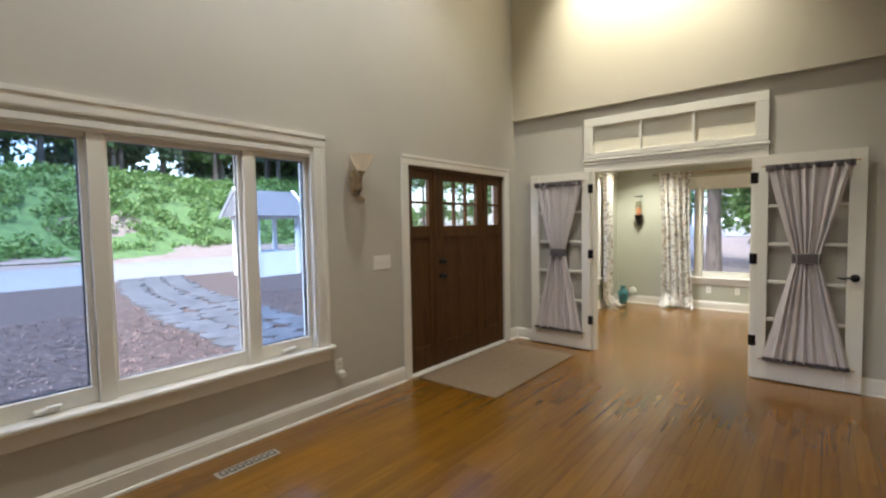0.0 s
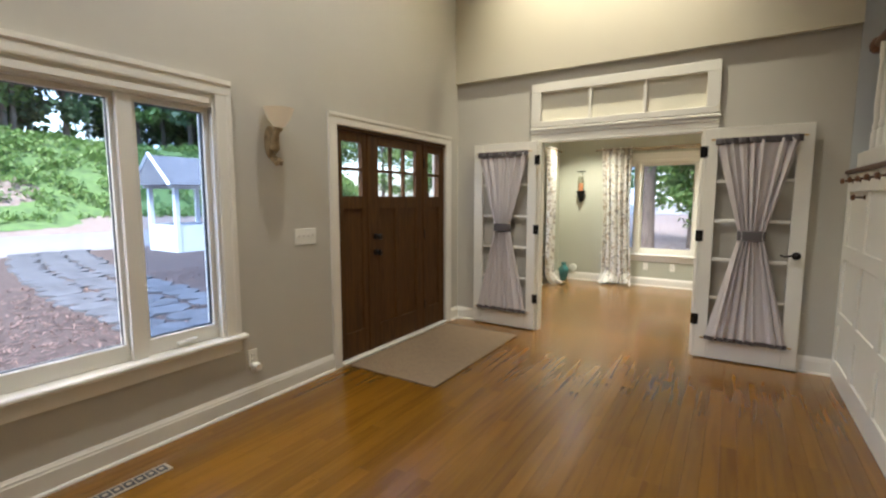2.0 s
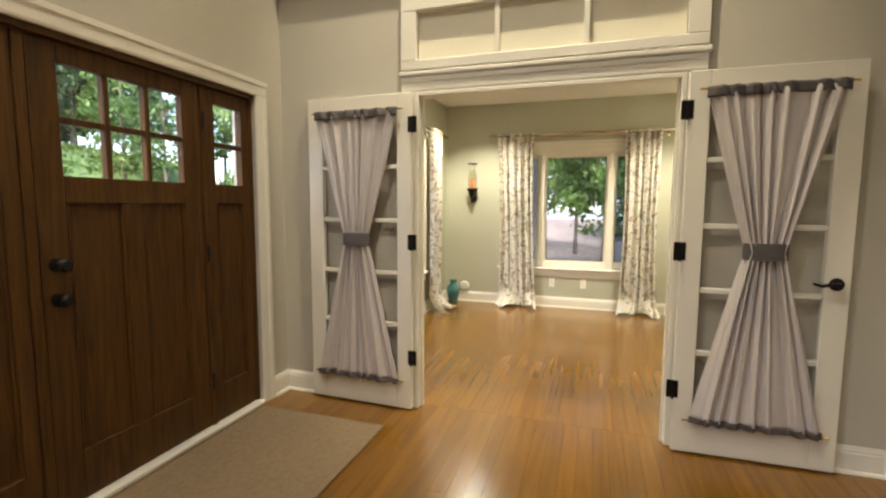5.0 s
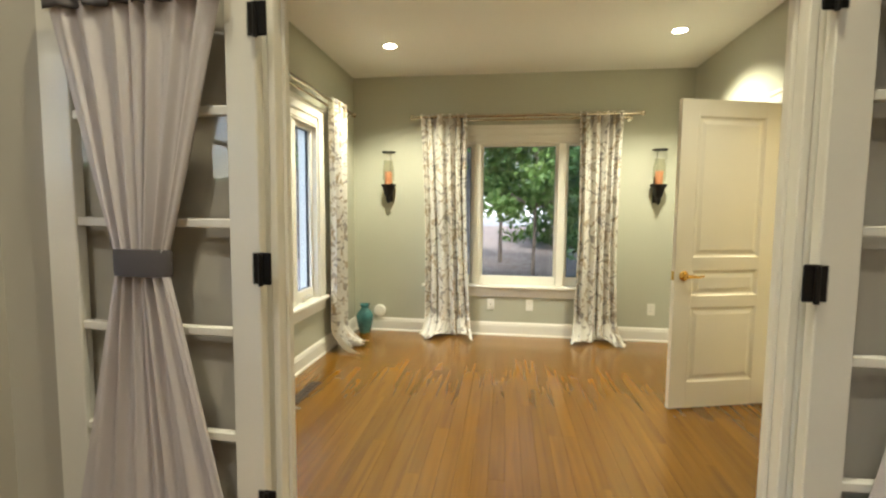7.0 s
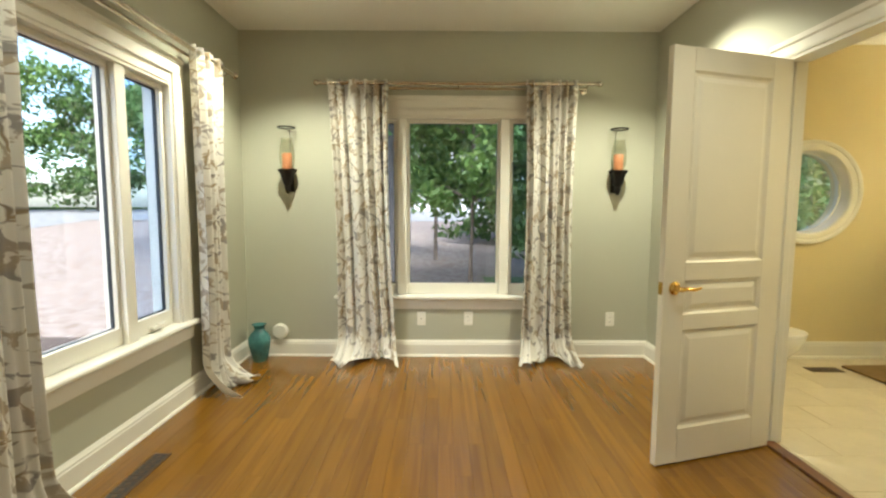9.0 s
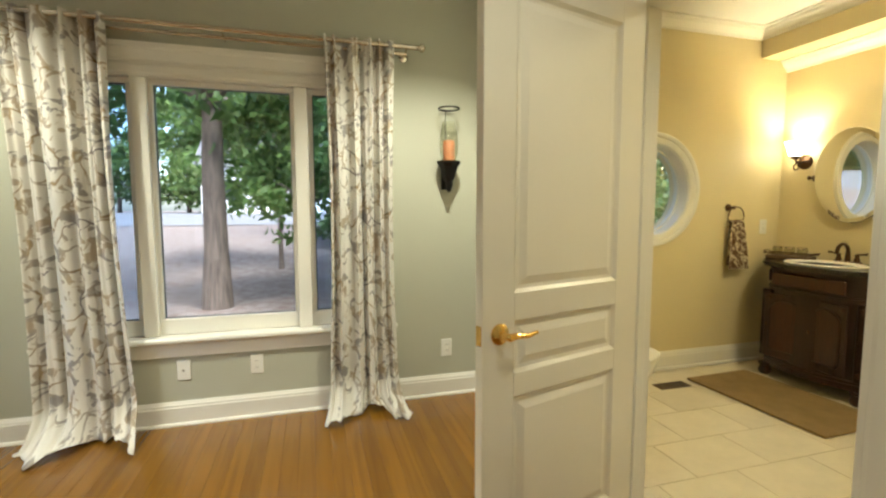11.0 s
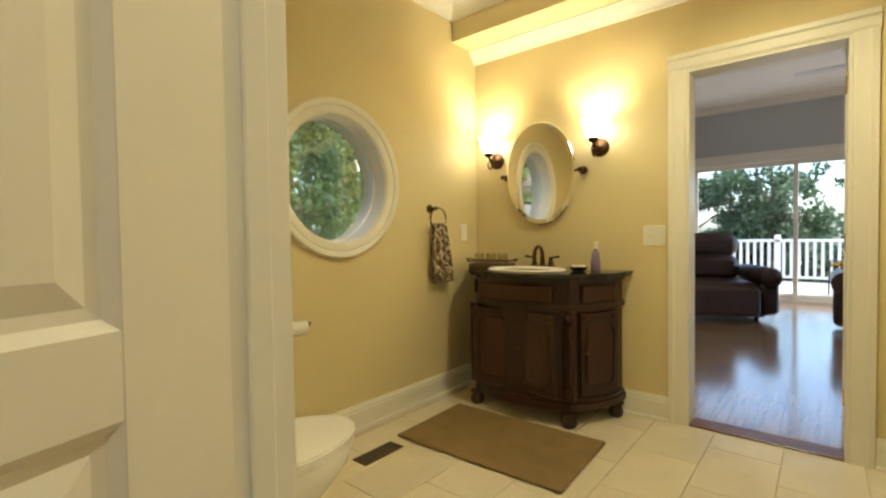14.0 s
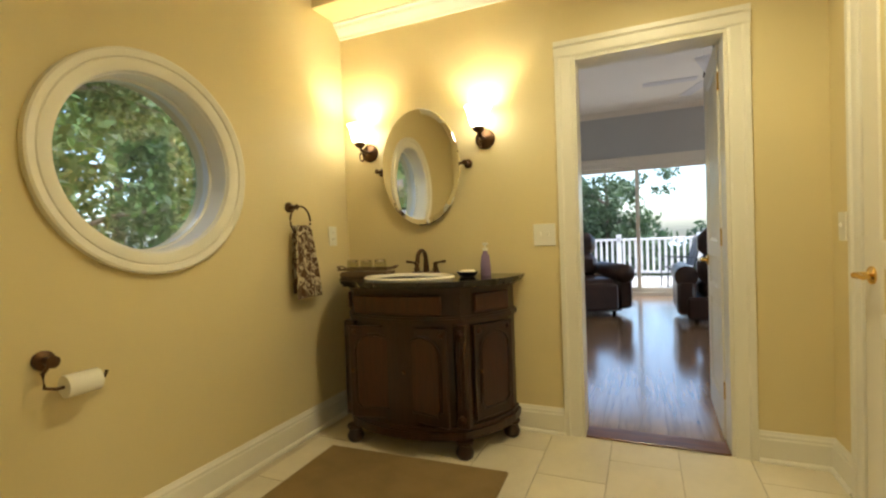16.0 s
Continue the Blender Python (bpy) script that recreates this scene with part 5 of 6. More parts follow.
# oval pivot mirror
mi = thing("mirror", (6.01, 2.95, 1.518), "oval frameless wall mirror with bronze pivot posts", "mirror")
tiltm = pose(0, 0, 0, 0, -3, 2.1) @ Matrix.Diagonal((1, 0.252, 0.345, 1))
part("glass", lathe([(1.0, 0.004), (0.985, -0.001), (0.90, -0.005), (0.002, -0.005)], 64, None, (0, 0, 0), "X"), M_MIRROR, mi, "bevelled oval glass", False, tiltm)
part("backing", lathe([(0.995, 0.0045), (0.97, 0.012), (0.002, 0.012)], 64, None, (0, 0, 0), "X"), M_WHITE, mi, "", False, tiltm)
for s in (-1, 1):
    ps = part("post", lathe([(0.026, 0.058), (0.026, 0.05), (0.012, 0.044), (0.010, -0.005), (0.016, -0.012), (0.001, -0.016)], 16, None, (0, s * 0.288, 0), "X"), M_BRONZE, mi, "bronze pivot post", True)
    part("pivot", tube([(0, s * 0.288, 0), (0, s * 0.25, 0)], 0.007, 8), M_BRONZE, ps, "", True)


def bath_sconce(y):
    s = thing("wall_sconce", (BX1, y, 1.65), "bronze wall sconce with lit bell glass shade", "wall lamp", "vanity sconces")
    part("back_plate", lathe([(0.058, 0.0), (0.058, -0.008), (0.045, -0.018), (0.018, -0.026), (0.01, -0.03)], 24, None, (0, 0, 0), "X"), M_BRONZE, s, "", True)
    part("arm", tube([(-0.02, 0, 0), (-0.06, 0, -0.005), (-0.10, 0, 0.0), (-0.115, 0, 0.03)], 0.009, 10), M_BRONZE, s, "", True)
    part("ring", tube(arc((-0.10, 0, -0.04), 0.024, 0, 345, 20, "XZ"), 0.005, 8), M_BRONZE, s, "", True)
    part("cup", lathe([(0.012, 0.015), (0.032, 0.03), (0.034, 0.045), (0.01, 0.045)], 18, None, (-0.115, 0, 0)), M_BRONZE, s, "", True)
    part("shade", lathe([(0.03, 0.04), (0.045, 0.06), (0.055, 0.10), (0.062, 0.135), (0.075, 0.155), (0.072, 0.155), (0.058, 0.135), (0.05, 0.10), (0.04, 0.062), (0.026, 0.046)], 28, None, (-0.115, 0, 0)), M_SHADE, s, "glowing frosted bell shade", True)
    lamp("POINT", (5.955, y, 1.728), BATH_W, (1.0, 0.88, 0.62), 0.022)


# unseen downlight, added to fill the bathroom with even light
downlight(5.0, 1.7, BZ, "bathroom downlight")
lamp("SPOT", (5.0, 1.7, BZ - 0.03), BATH_FILL, (1.0, 0.86, 0.50), 0.08, (5.0, 1.7, 0), 150)
bath_sconce(3.325)
bath_sconce(2.555)
plate("light_switch", BX1, 2.235, 1.09, -90, 0.12, 0.12, "white two-gang switch plate beside the door casing", "light switch", "switch")
plate("wall_outlet", 5.90, YN, 1.13, 0, 0.075, 0.12, "cream outlet plate above the vanity", "outlet", "outlet")
plate("light_switch", 5.945, BY0, 1.08, 180, 0.075, 0.12, "cream switch plate beside the closet door", "light switch", "switch")

tw = thing("towel_ring", (5.52, YN, 1.29), "oil-rubbed bronze towel ring on yellow wall", "towel ring")
part("post", lathe([(0.028, 0.0), (0.028, -0.008), (0.012, -0.016), (0.01, -0.05), (0.016, -0.06), (0.001, -0.065)], 18, None, (0, 0, 0), "Y"), M_BRONZE, tw, "", True)
part("ring", tube(arc((0.03, -0.055, -0.075), 0.08, 0, 352, 32, "XZ"), 0.005, 8), M_BRONZE, tw, "", True)
tl = thing("hand_towel", (5.56, YN - 0.055, 0.79), "brown and cream damask hand towel hanging through the ring", "towel")


def tow(h):
    return 0.10 - 0.045 * h ** 1.5, -0.012 * h + 0.02 * (1 - h)


solid_cloth(part("front", drape(tow, 3, 0.0, 0.40, 0.008, 4, 30, 40, cloth=0.26), M_TOWEL, tl, "", m=pose(0, -0.018, 0)), 0.006)
solid_cloth(part("back", drape(tow, 3, 0.03, 0.40, 0.008, 9, 30, 40, cloth=0.26), M_TOWEL, tl, "", m=pose(0.01, 0.014, 0)), 0.006)

tp = thing("toilet_paper_holder", (4.37, YN, 0.745), "bronze wall holder carrying a white paper roll", "paper holder")
part("post", lathe([(0.032, 0.0), (0.032, -0.01), (0.014, -0.02), (0.012, -0.05), (0.02, -0.06), (0.001, -0.066)], 18, None, (0, 0, 0), "Y"), M_BRONZE, tp, "", True)
part("arm", tube([(0, -0.055, 0), (-0.03, -0.06, -0.03), (-0.03, -0.065, -0.075), (0.0, -0.07, -0.085), (0.14, -0.07, -0.085), (0.15, -0.07, -0.065)], 0.006, 8), M_BRONZE, tp, "", True)
rl = thing("paper_roll", (4.44, YN - 0.07, 0.66), "part-used white toilet paper roll on the holder", "toilet paper")
part("roll", lathe([(0.02, -0.05), (0.036, -0.05), (0.037, -0.048), (0.037, 0.048), (0.036, 0.05), (0.02, 0.05)], 24, None, (0, 0, 0), "X"), M_PORC, rl, "", True)

to = thing("toilet", (3.56, 2.86, 0.0), "white porcelain two-piece toilet, lid closed", "toilet")


def egg(sx, sy, n=28):
    return [(0.44 + sx * math.cos(2 * math.pi * i / n) * (1.0 if math.cos(2 * math.pi * i / n) > 0 else 0.8), sy * math.sin(2 * math.pi * i / n)) for i in range(n)]


bm = bmesh.new()
prev = None
for z, sx, sy, dx in ((0.0, 0.20, 0.105, -0.06), (0.03, 0.20, 0.105, -0.06), (0.12, 0.165, 0.09, -0.07), (0.22, 0.19, 0.12, -0.04), (0.31, 0.25, 0.165, 0.0), (0.375, 0.27, 0.18, 0.0), (0.385, 0.265, 0.178, 0.0)):
    ringv = [bm.verts.new((x + dx, y, z)) for x, y in egg(sx, sy)]
    if prev:
        for i in range(len(ringv)):
            bm.faces.new((prev[i], prev[(i + 1) % len(ringv)], ringv[(i + 1) % len(ringv)], ringv[i]))
    else:
        bm.faces.new(ringv)
    prev = ringv
bm.faces.new(prev)
part("bowl", bm, M_PORC, to, "", True)
part("seat", prism(egg(0.275, 0.185), 0.388, 0.404), M_PORC, to)
part("lid", prism(egg(0.265, 0.178), 0.406, 0.418, prism(egg(0.278, 0.187), 0.4061, 0.414)), M_PORC, to)
part("tank", box(0.0, -0.22, 0.38, 0.19, 0.22, 0.74, 0.02), M_PORC, to, "", True)
part("tank_lid", box(-0.005, -0.23, 0.741, 0.20, 0.23, 0.775, 0.01), M_PORC, to, "", True)
part("flush_lever", tube([(0.195, -0.16, 0.68), (0.21, -0.16, 0.68), (0.212, -0.09, 0.675)], 0.007, 8), M_NICKEL, to)

# ---- living room beyond ----
LX, LY0, LY1, LZ = 12.0, -3.2, 3.72, 3.15
# door opening widened southwards, out of view, to admit more daylight
setting("wall_living_far", wall_mesh("x", LX, LX + 0.15, LY0, LY1, -0.02, LZ, [(-2.24, 3.2, 0.0, 2.25)]), M_LIVING, "grey painted living room wall with sliding glass doors", "wall")
setting("wall_living_near", wall_mesh("x", 6.14, 6.20, LY0, LY1, -0.02, LZ, [(1.36, 2.065, -0.02, 2.02)]), M_LIVING, "grey painted living room wall", "wall")
# unseen unglazed hole, added to let daylight into the room
setting("wall_living_south", wall_mesh("y", LY0 - 0.1, LY0, 6.14, LX + 0.15, -0.02, LZ, [(7.0, 11.4, 0.3, 2.6)]), M_LIVING, "grey painted living room wall", "wall")
setting("wall_living_north", box(6.14, LY1, -0.02, LX + 0.15, LY1 + 0.1, LZ), M_LIVING, "grey painted living room wall", "wall")
slab_object("ceiling_living", 6.14, LY0, LZ, LX + 0.15, LY1, LZ + 0.1, M_CEIL, "white painted living room ceiling", "ceiling")
setting("trim", moulding("x", (LX, -1), LY0, LY1, [(o, h + LZ - 0.09) for o, h in CROWN]), M_TRIM, "white crown moulding in the living room", "crown moulding")
sl = tagged(new("window_5"), "white framed sliding glass doors onto the deck", "sliding door", "", "structure")
casing(sl, "x", (LX, -1), -2.24, 3.2, 2.25, 0.11)
part("track", box(LX, -2.24, 0.0, LX + 0.15, 3.2, 0.05), M_TRIM, sl)
part("head", box(LX, -2.24, 2.20, LX + 0.15, 3.2, 2.25), M_TRIM, sl)
# the southern panels are unseen and fill the widened opening
for k, (a, b) in enumerate(((-2.24, -0.82), (-0.88, 0.5), (0.44, 1.83), (1.77, 3.2))):
    x = LX + 0.05 + 0.045 * (k % 2)
    pn = part("panel_frame", box(x, a, 0.05, x + 0.04, a + 0.06, 2.20, 0.003), M_TRIM, sl)
    part("stile", box(x, b - 0.06, 0.05, x + 0.04, b, 2.20, 0.003), M_TRIM, pn)
    part("rail", box(x, a + 0.06, 0.05, x + 0.04, b - 0.06, 0.13, 0.003), M_TRIM, pn)
    part("rail", box(x, a + 0.06, 2.13, x + 0.04, b - 0.06, 2.20, 0.003), M_TRIM, pn)
    p = part("pane", box(x + 0.016, a + 0.06, 0.13, x + 0.021, b - 0.06, 2.13), M_GLASS, pn)
    p.visible_shadow = False


def recliner(x, y, turn, w, label):
    r = thing("recliner", (x, y, 0.0), label, "armchair", "leather seating", "", turn)
    part("base", box(-0.42, -w, 0.04, 0.42, w, 0.30, 0.03), M_LEATHER, r)
    part("seat", box(-0.62, -w + 0.14, 0.28, 0.30, w - 0.14, 0.49, 0.07), M_LEATHER, r, "", True)
    part("footrest", box(-0.66, -w + 0.15, 0.08, -0.56, w - 0.15, 0.44, 0.04), M_LEATHER, r, "", True)
    part("backrest", box(0.10, -w + 0.12, 0.44, 0.42, w - 0.12, 0.80, 0.09), M_LEATHER, r, "", True)
    part("head_cushion", box(0.13, -w + 0.12, 0.76, 0.50, w - 0.12, 1.10, 0.10), M_LEATHER, r, "", True)
    for s in (-1, 1):
        part("arm", box(-0.50, s * w - 0.10, 0.08, 0.38, s * w + 0.10, 0.50, 0.04), M_LEATHER, r, "", True)
        part("arm_roll", lathe([(0.02, -0.55), (0.10, -0.53), (0.125, -0.50), (0.125, 0.36), (0.02, 0.38)], 18, None, (0, s * w, 0.54), "X"), M_LEATHER, r, "", True)
    for a in (-0.35, 0.35):
        for b in (-w + 0.1, w - 0.1):
            part("foot", lathe([(0.025, 0.0), (0.03, 0.045)], 10, None, (a, b, 0)), M_BLACK, r)


recliner(10.2, 2.71, 25, 0.60, "dark brown leather recliner with rolled arms")
recliner(9.95, 0.78, 180, 0.5, "dark brown leather armchair with rolled arms")
fan = thing("ceiling_fan", (9.0, 1.02, 2.62), "white ceiling fan with dark motor, at rest", "ceiling fan")
part("motor", lathe([(0.03, 0.14), (0.10, 0.12), (0.11, 0.04), (0.06, 0.0), (0.01, -0.01)], 20), M_BLACK, fan, "", True)
part("downrod", tube([(0, 0, 0.13), (0, 0, 0.53)], 0.014, 8), M_BLACK, fan)
for i in range(5):
    a = radians(72 * i + 20)
    part("blade", box(0.16, -0.065, 0.03, 0.68, 0.065, 0.038, 0.003), M_WHITE, fan, "", False, pose(0, 0, 0, 0, 0, 72 * i + 20))
# unseen ceiling lamp, added to brighten the living room
downlight(7.6, 3.0, LZ, "living room downlights")
lamp("SPOT", (7.6, 3.0, LZ - 0.03), STUDY_W * 0.5, WARM, 0.05, (7.6, 3.0, 0), 120)

# ---- outdoors ----
GZ = -0.30


def ground_height(x, y):
    h = GZ
    if x < -27:                                     # ivy bank beyond the drive
        k = min(1.0, (-27 - x) / 9)
        k *= max(0.0, min(1.0, (42 - y) / 12))
        h += 5.4 * k * k * (3 - 2 * k) + 0.25 * math.sin(x * 0.7 + y * 0.4)
    if y > 11 and x > -27:
        k = min(1.0, (y - 11) / 16)
        h += 1.3 * k
    if x > 16:
        h -= min(9.0, (x - 16) * 0.5)
    return h


def grid_sheet(x0, x1, nx, y0, y1, ny, lift=0.0):
    vs = [(x0 + (x1 - x0) * i / nx, y0 + (y1 - y0) * j / ny) for j in range(ny + 1) for i in range(nx + 1)]
    me = bpy.data.meshes.new("sheet")
    me.from_pydata([(x, y, ground_height(x, y) + lift) for x, y in vs], [], [(j * (nx + 1) + i, j * (nx + 1) + i + 1, (j + 1) * (nx + 1) + i + 1, (j + 1) * (nx + 1) + i) for j in range(ny) for i in range(nx)])
    return me


def far_axis(n):
    return [math.copysign(abs(t) ** 3 * 900 + abs(t) * 60, t) for t in [(-1 + 2 * i / n) for i in range(n + 1)]]


ax = far_axis(120)
me = bpy.data.meshes.new("ground")
me.from_pydata([(x, y, ground_height(x, y) - (0.0 if abs(x) < 60 and abs(y) < 60 else 0.5)) for y in ax for x in ax], [], [(j * 121 + i, j * 121 + i + 1, (j + 1) * 121 + i + 1, (j + 1) * 121 + i) for j in range(120) for i in range(120)])
for p in me.polygons:
    p.use_smooth = True
setting("ground", me, M_SOIL, "brown leaf-littered woodland ground", "ground")
setting("mulch_bed", grid_sheet(-15.5, -0.2, 24, -14, 5, 24, 0.02), M_MULCH, "reddish bark mulch bed by the house", "mulch bed")
setting("road", grid_sheet(-27, -15.5, 16, -40, 40, 40, 0.015), M_DRIVE, "pale gravel driveway", "driveway")
setting("drive_north", grid_sheet(-15.5, 30, 20, 22, 40, 10, 0.03), M_DRIVE, "pale gravel drive behind the trees", "driveway")
setting("bank", grid_sheet(-60, -26.6, 60, -60, 60, 80, 0.22), M_BANK, "ivy-covered green bank beyond the drive", "bank")
setting("lawn", grid_sheet(2.6, 9, 8, 6.0, 10, 8, 0.02), M_GRASS, "small patch of green lawn outdoors", "lawn")

rng = np.random.default_rng(11)
n = 16000
c = np.stack([-0.4 - 8.5 * rng.random(n) ** 1.4, -7.5 + 10.5 * rng.random(n), GZ + 0.025 + 0.02 * rng.random(n)], 1)
u = rng.normal(size=(n, 3)) * (1, 1, 0.35)
u /= np.linalg.norm(u, axis=1)[:, None]
v = np.cross(u, (0, 0, 1.0))
s = (0.02 + 0.03 * rng.random(n))[:, None]
me = bpy.data.meshes.new("chips")
me.from_pydata(np.stack([c - u * s - v * s * 0.3, c - u * s + v * s * 0.3, c + u * s + v * s * 0.3, c + u * s - v * s * 0.3], 1).reshape(-1, 3).tolist(), [], np.arange(4 * n).reshape(-1, 4).tolist())
tagged(part("mulch_chips", me, leaf_mat("bark_chip", (0.04, 0.024, 0.02), (0.32, 0.22, 0.185))), "scattered reddish bark chips", "mulch", "", "stuff")

# flagstone path winding to the drive
path = tagged(new("pavement"), "grey flagstone path through the mulch to the drive", "path", "", "structure")
rs = random.Random(4)
stone_shapes = []
for k in range(6):
    pts = [((0.36 + rs.uniform(-0.07, 0.05)) * math.cos(a), (0.36 + rs.uniform(-0.07, 0.05)) * math.sin(a)) for a in [2 * math.pi * i / 8 + rs.uniform(-0.2, 0.2) for i in range(8)]]
    m_ = finish(prism(pts, 0.0, 0.05))
    m_.materials.append(M_PATH)
    stone_shapes.append(m_)
for i in range(26):
    t = i / 25
    px, py = -1.2 - 14.5 * t, -1.1 - 0.2 * t + 2.2 * t * t
    for j in (-1, 0, 1):
        part("flagstone", stone_shapes[rs.randrange(6)], M_PATH, path, "", False, pose(px + rs.uniform(-0.05, 0.05), py + j * 0.66 + rs.uniform(-0.05, 0.05), GZ + 0.005, 0, 0, rs.uniform(0, 360)))

# ivy on the bank
rng = np.random.default_rng(5)
pts = [(-28 - 13 * rng.random(), -22 + 58 * rng.random()) for _ in range(1100)]
blobs = [(x, y, ground_height(x, y) + 0.15, 0.55 + 0.35 * rng.random()) for x, y in pts]
tagged(part("ivy", leaf_cloud(blobs, 110000, 0.14, 2, 0.4), M_LEAFL), "dense pale green ivy covering the bank", "ivy", "", "stuff")


def tree(name, x, y, h, r, crown_low, spread, leaves, size, material, label, seed, lean=0.0, category="tree", fork=5):
    """Tapered trunk with limbs and a crown of many leaves."""
    z = ground_height(x, y) - 0.1
    t = thing(name, (x, y, z), label, category, "trees round the house")
    rs = random.Random(seed)
    trunk = [(lean * h * (i / 8) ** 2 + rs.uniform(-0.03, 0.03) * h * 0.1, rs.uniform(-0.03, 0.03) * h * 0.1, h * i / 8) for i in range(9)]
    trunk[0] = (0, 0, 0)
    part("trunk", tube(trunk, [r * (1.25 if i == 0 else 1 - 0.75 * i / 8) for i in range(9)], 12), M_BARK, t, "", True)
    blobs = []
    for i in range(fork):
        a = rs.uniform(0, 6.28)
        k = crown_low + (1 - crown_low) * rs.uniform(0.0, 0.8)
        base = Vector(trunk[min(8, int(k * 8))])
        ln = spread * rs.uniform(0.6, 1.0)
        tip = base + Vector((math.cos(a) * ln, math.sin(a) * ln, h * 0.1 * rs.uniform(0.2, 1.2)))
        mid = (base + tip) / 2 + Vector((0, 0, h * 0.03))
        part("limb", tube([base, mid, tip], [r * 0.4, r * 0.22, r * 0.06], 7), M_BARK, t, "", True)
        for q in (mid, tip, (mid + tip) / 2):
            for _ in range(3):
                blobs.append((q.x + rs.gauss(0, spread * 0.22), q.y + rs.gauss(0, spread * 0.22), q.z + rs.gauss(0, spread * 0.16), spread * rs.uniform(0.16, 0.34)))
    blobs.append((*trunk[8], spread * 0.4))
    part("crown", leaf_cloud(blobs, leaves, size, seed), material, t)
    return t


# near trees seen from the study and the round window
tree("tree", 0.75, 8.6, 9, 0.20, 0.40, 3.2, 4000, 0.11, M_LEAF, "grey-barked shade tree beside the study window", 1, 0.02, fork=8)
tree("sapling", 2.25, 8.6, 4.8, 0.045, 0.36, 1.3, 3600, 0.085, M_LEAFL, "slim sapling with bright green leaves", 2, 0.01, fork=9)
tree("sapling", 1.5, 12.5, 5.2, 0.06, 0.40, 1.7, 3500, 0.10, M_LEAFL, "slim sapling with bright green leaves", 3, fork=9)
tree("tree", 4.4, 9.6, 6.5, 0.14, 0.14, 2.3, 16000, 0.075, M_LEAF, "dense dark green tree close to the bathroom window", 4, fork=14)
tree("tree", 6.9, 9.2, 6.0, 0.16, 0.10, 2.4, 18000, 0.07, M_LEAF, "dense dark green tree close to the bathroom window", 5, fork=14)
tree("shrub", 3.5, 6.6, 3.4, 0.07, 0.08, 1.0, 3500, 0.075, M_LEAF, "dark green evergreen shrub by the wall", 6, 0, "shrub", 9)
for k in range(3):
    tree("tree", -4.8 - 0.5 * k, 12.4 + 0.5 * k, 7.5, 0.07, 0.45, 1.9, 2200, 0.10, M_LEAFL, "slender multi-stemmed tree by the drive", 30 + k, 0.03 * (k - 1), fork=7)
for k in range(6):
    tree("tree", 5.0 + 2.4 * k, 15 + 2.5 * rs.random(), 9, 0.15, 0.08, 2.8, 6000, 0.14, M_LEAFL if k % 2 else M_LEAF, "leafy green tree in the side garden", 200 + k, fork=14)
# woods
for k in range(58):
    x, y = -36 - 12 * rs.random(), -26 + 58 * rs.random()
    tree("pine_tree", x, y, 13 + 6 * rs.random(), 0.2, 0.05 + 0.25 * rs.random(), 3.1, 2600, 0.28, M_PINE if k % 3 == 0 else M_LEAFL, "tall pine at the edge of the woods", 50 + k, fork=11)
for k in range(22):
    x, y = -22 + 52 * rs.random(), 40 + 16 * rs.random()
    tree("tree", x, y, 11 + 5 * rs.random(), 0.2, 0.12, 3.6, 1600, 0.30, M_LEAF if k % 2 else M_LEAFL, "leafy green woodland tree beyond the gravel drive", 90 + k, fork=11)
for k in range(7):
    tree("tree", -25 + 2.3 * k, 26 + 6 * rs.random(), 8 + 3 * rs.random(), 0.15, 0.12, 2.6, 3200, 0.17, M_LEAFL if k % 3 else M_LEAF, "leafy green tree at the bend of the drive", 240 + k, fork=12)
for k in range(2):
    x, y = -30 + 3.0 * rs.random(), 20 + 5.0 * k
    tree("tree", x, y, 9 + 4 * rs.random(), 0.16, 0.2, 2.6, 1500, 0.2, M_LEAF, "leafy green woodland tree beyond the gravel drive", 130 + k, fork=9)
for k, (x, y) in enumerate(((44, 4.4), (46, 7.2), (49, 10.5), (60, 2), (64, 8), (70, -6), (66, -14), (75, -22), (62, -10))):
    tree("tree", x, y, 17 if x < 55 else 10, 0.25, 0.25, 3.6 if x < 55 else 7, 9000, 0.2 if x < 55 else 0.4, M_PINE, "dark evergreen beyond the deck", 160 + k, fork=12)

# white garden pavilion
gz = thing("garden_gazebo", (-13.2, 4.0, GZ), "small white timber garden shelter with grey gabled roof", "gazebo")
for a in (-0.8, 0.8):
    for b in (-0.8, 0.8):
        part("post", box(a - 0.07, b - 0.07, 0, a + 0.07, b + 0.07, 2.1, 0.006), M_WHITE, gz)
for a in (-0.8, 0.8):
    part("wall_panel", box(a - 0.03, -0.73, 0, a + 0.03, 0.73, 0.9), M_WHITE, gz)
    part("wall_panel", box(-0.73, a - 0.03, 0, 0.73, a + 0.03, 0.9), M_WHITE, gz)
    part("beam", box(a - 0.06, -1.0, 2.1, a + 0.06, 1.0, 2.24, 0.004), M_WHITE, gz)
bm = bmesh.new()
for y in (-1.15, 1.15):
    [bm.verts.new(p) for p in ((-1.15, y, 2.2), (1.15, y, 2.2), (0, y, 3.15))]
vsx = list(bm.verts)
for f in ((0, 1, 2), (3, 5, 4), (0, 3, 4, 1), (1, 4, 5, 2), (2, 5, 3, 0)):
    bm.faces.new([vsx[i] for i in f])
part("roof", bm, M_SHINGLE, gz)
for s in (-1, 1):
    for y in (-1.17, 1.17):
        part("barge_board", tube([(s * 1.2, y, 2.17), (0, y, 3.2)], 0.06, 4), M_WHITE, gz)

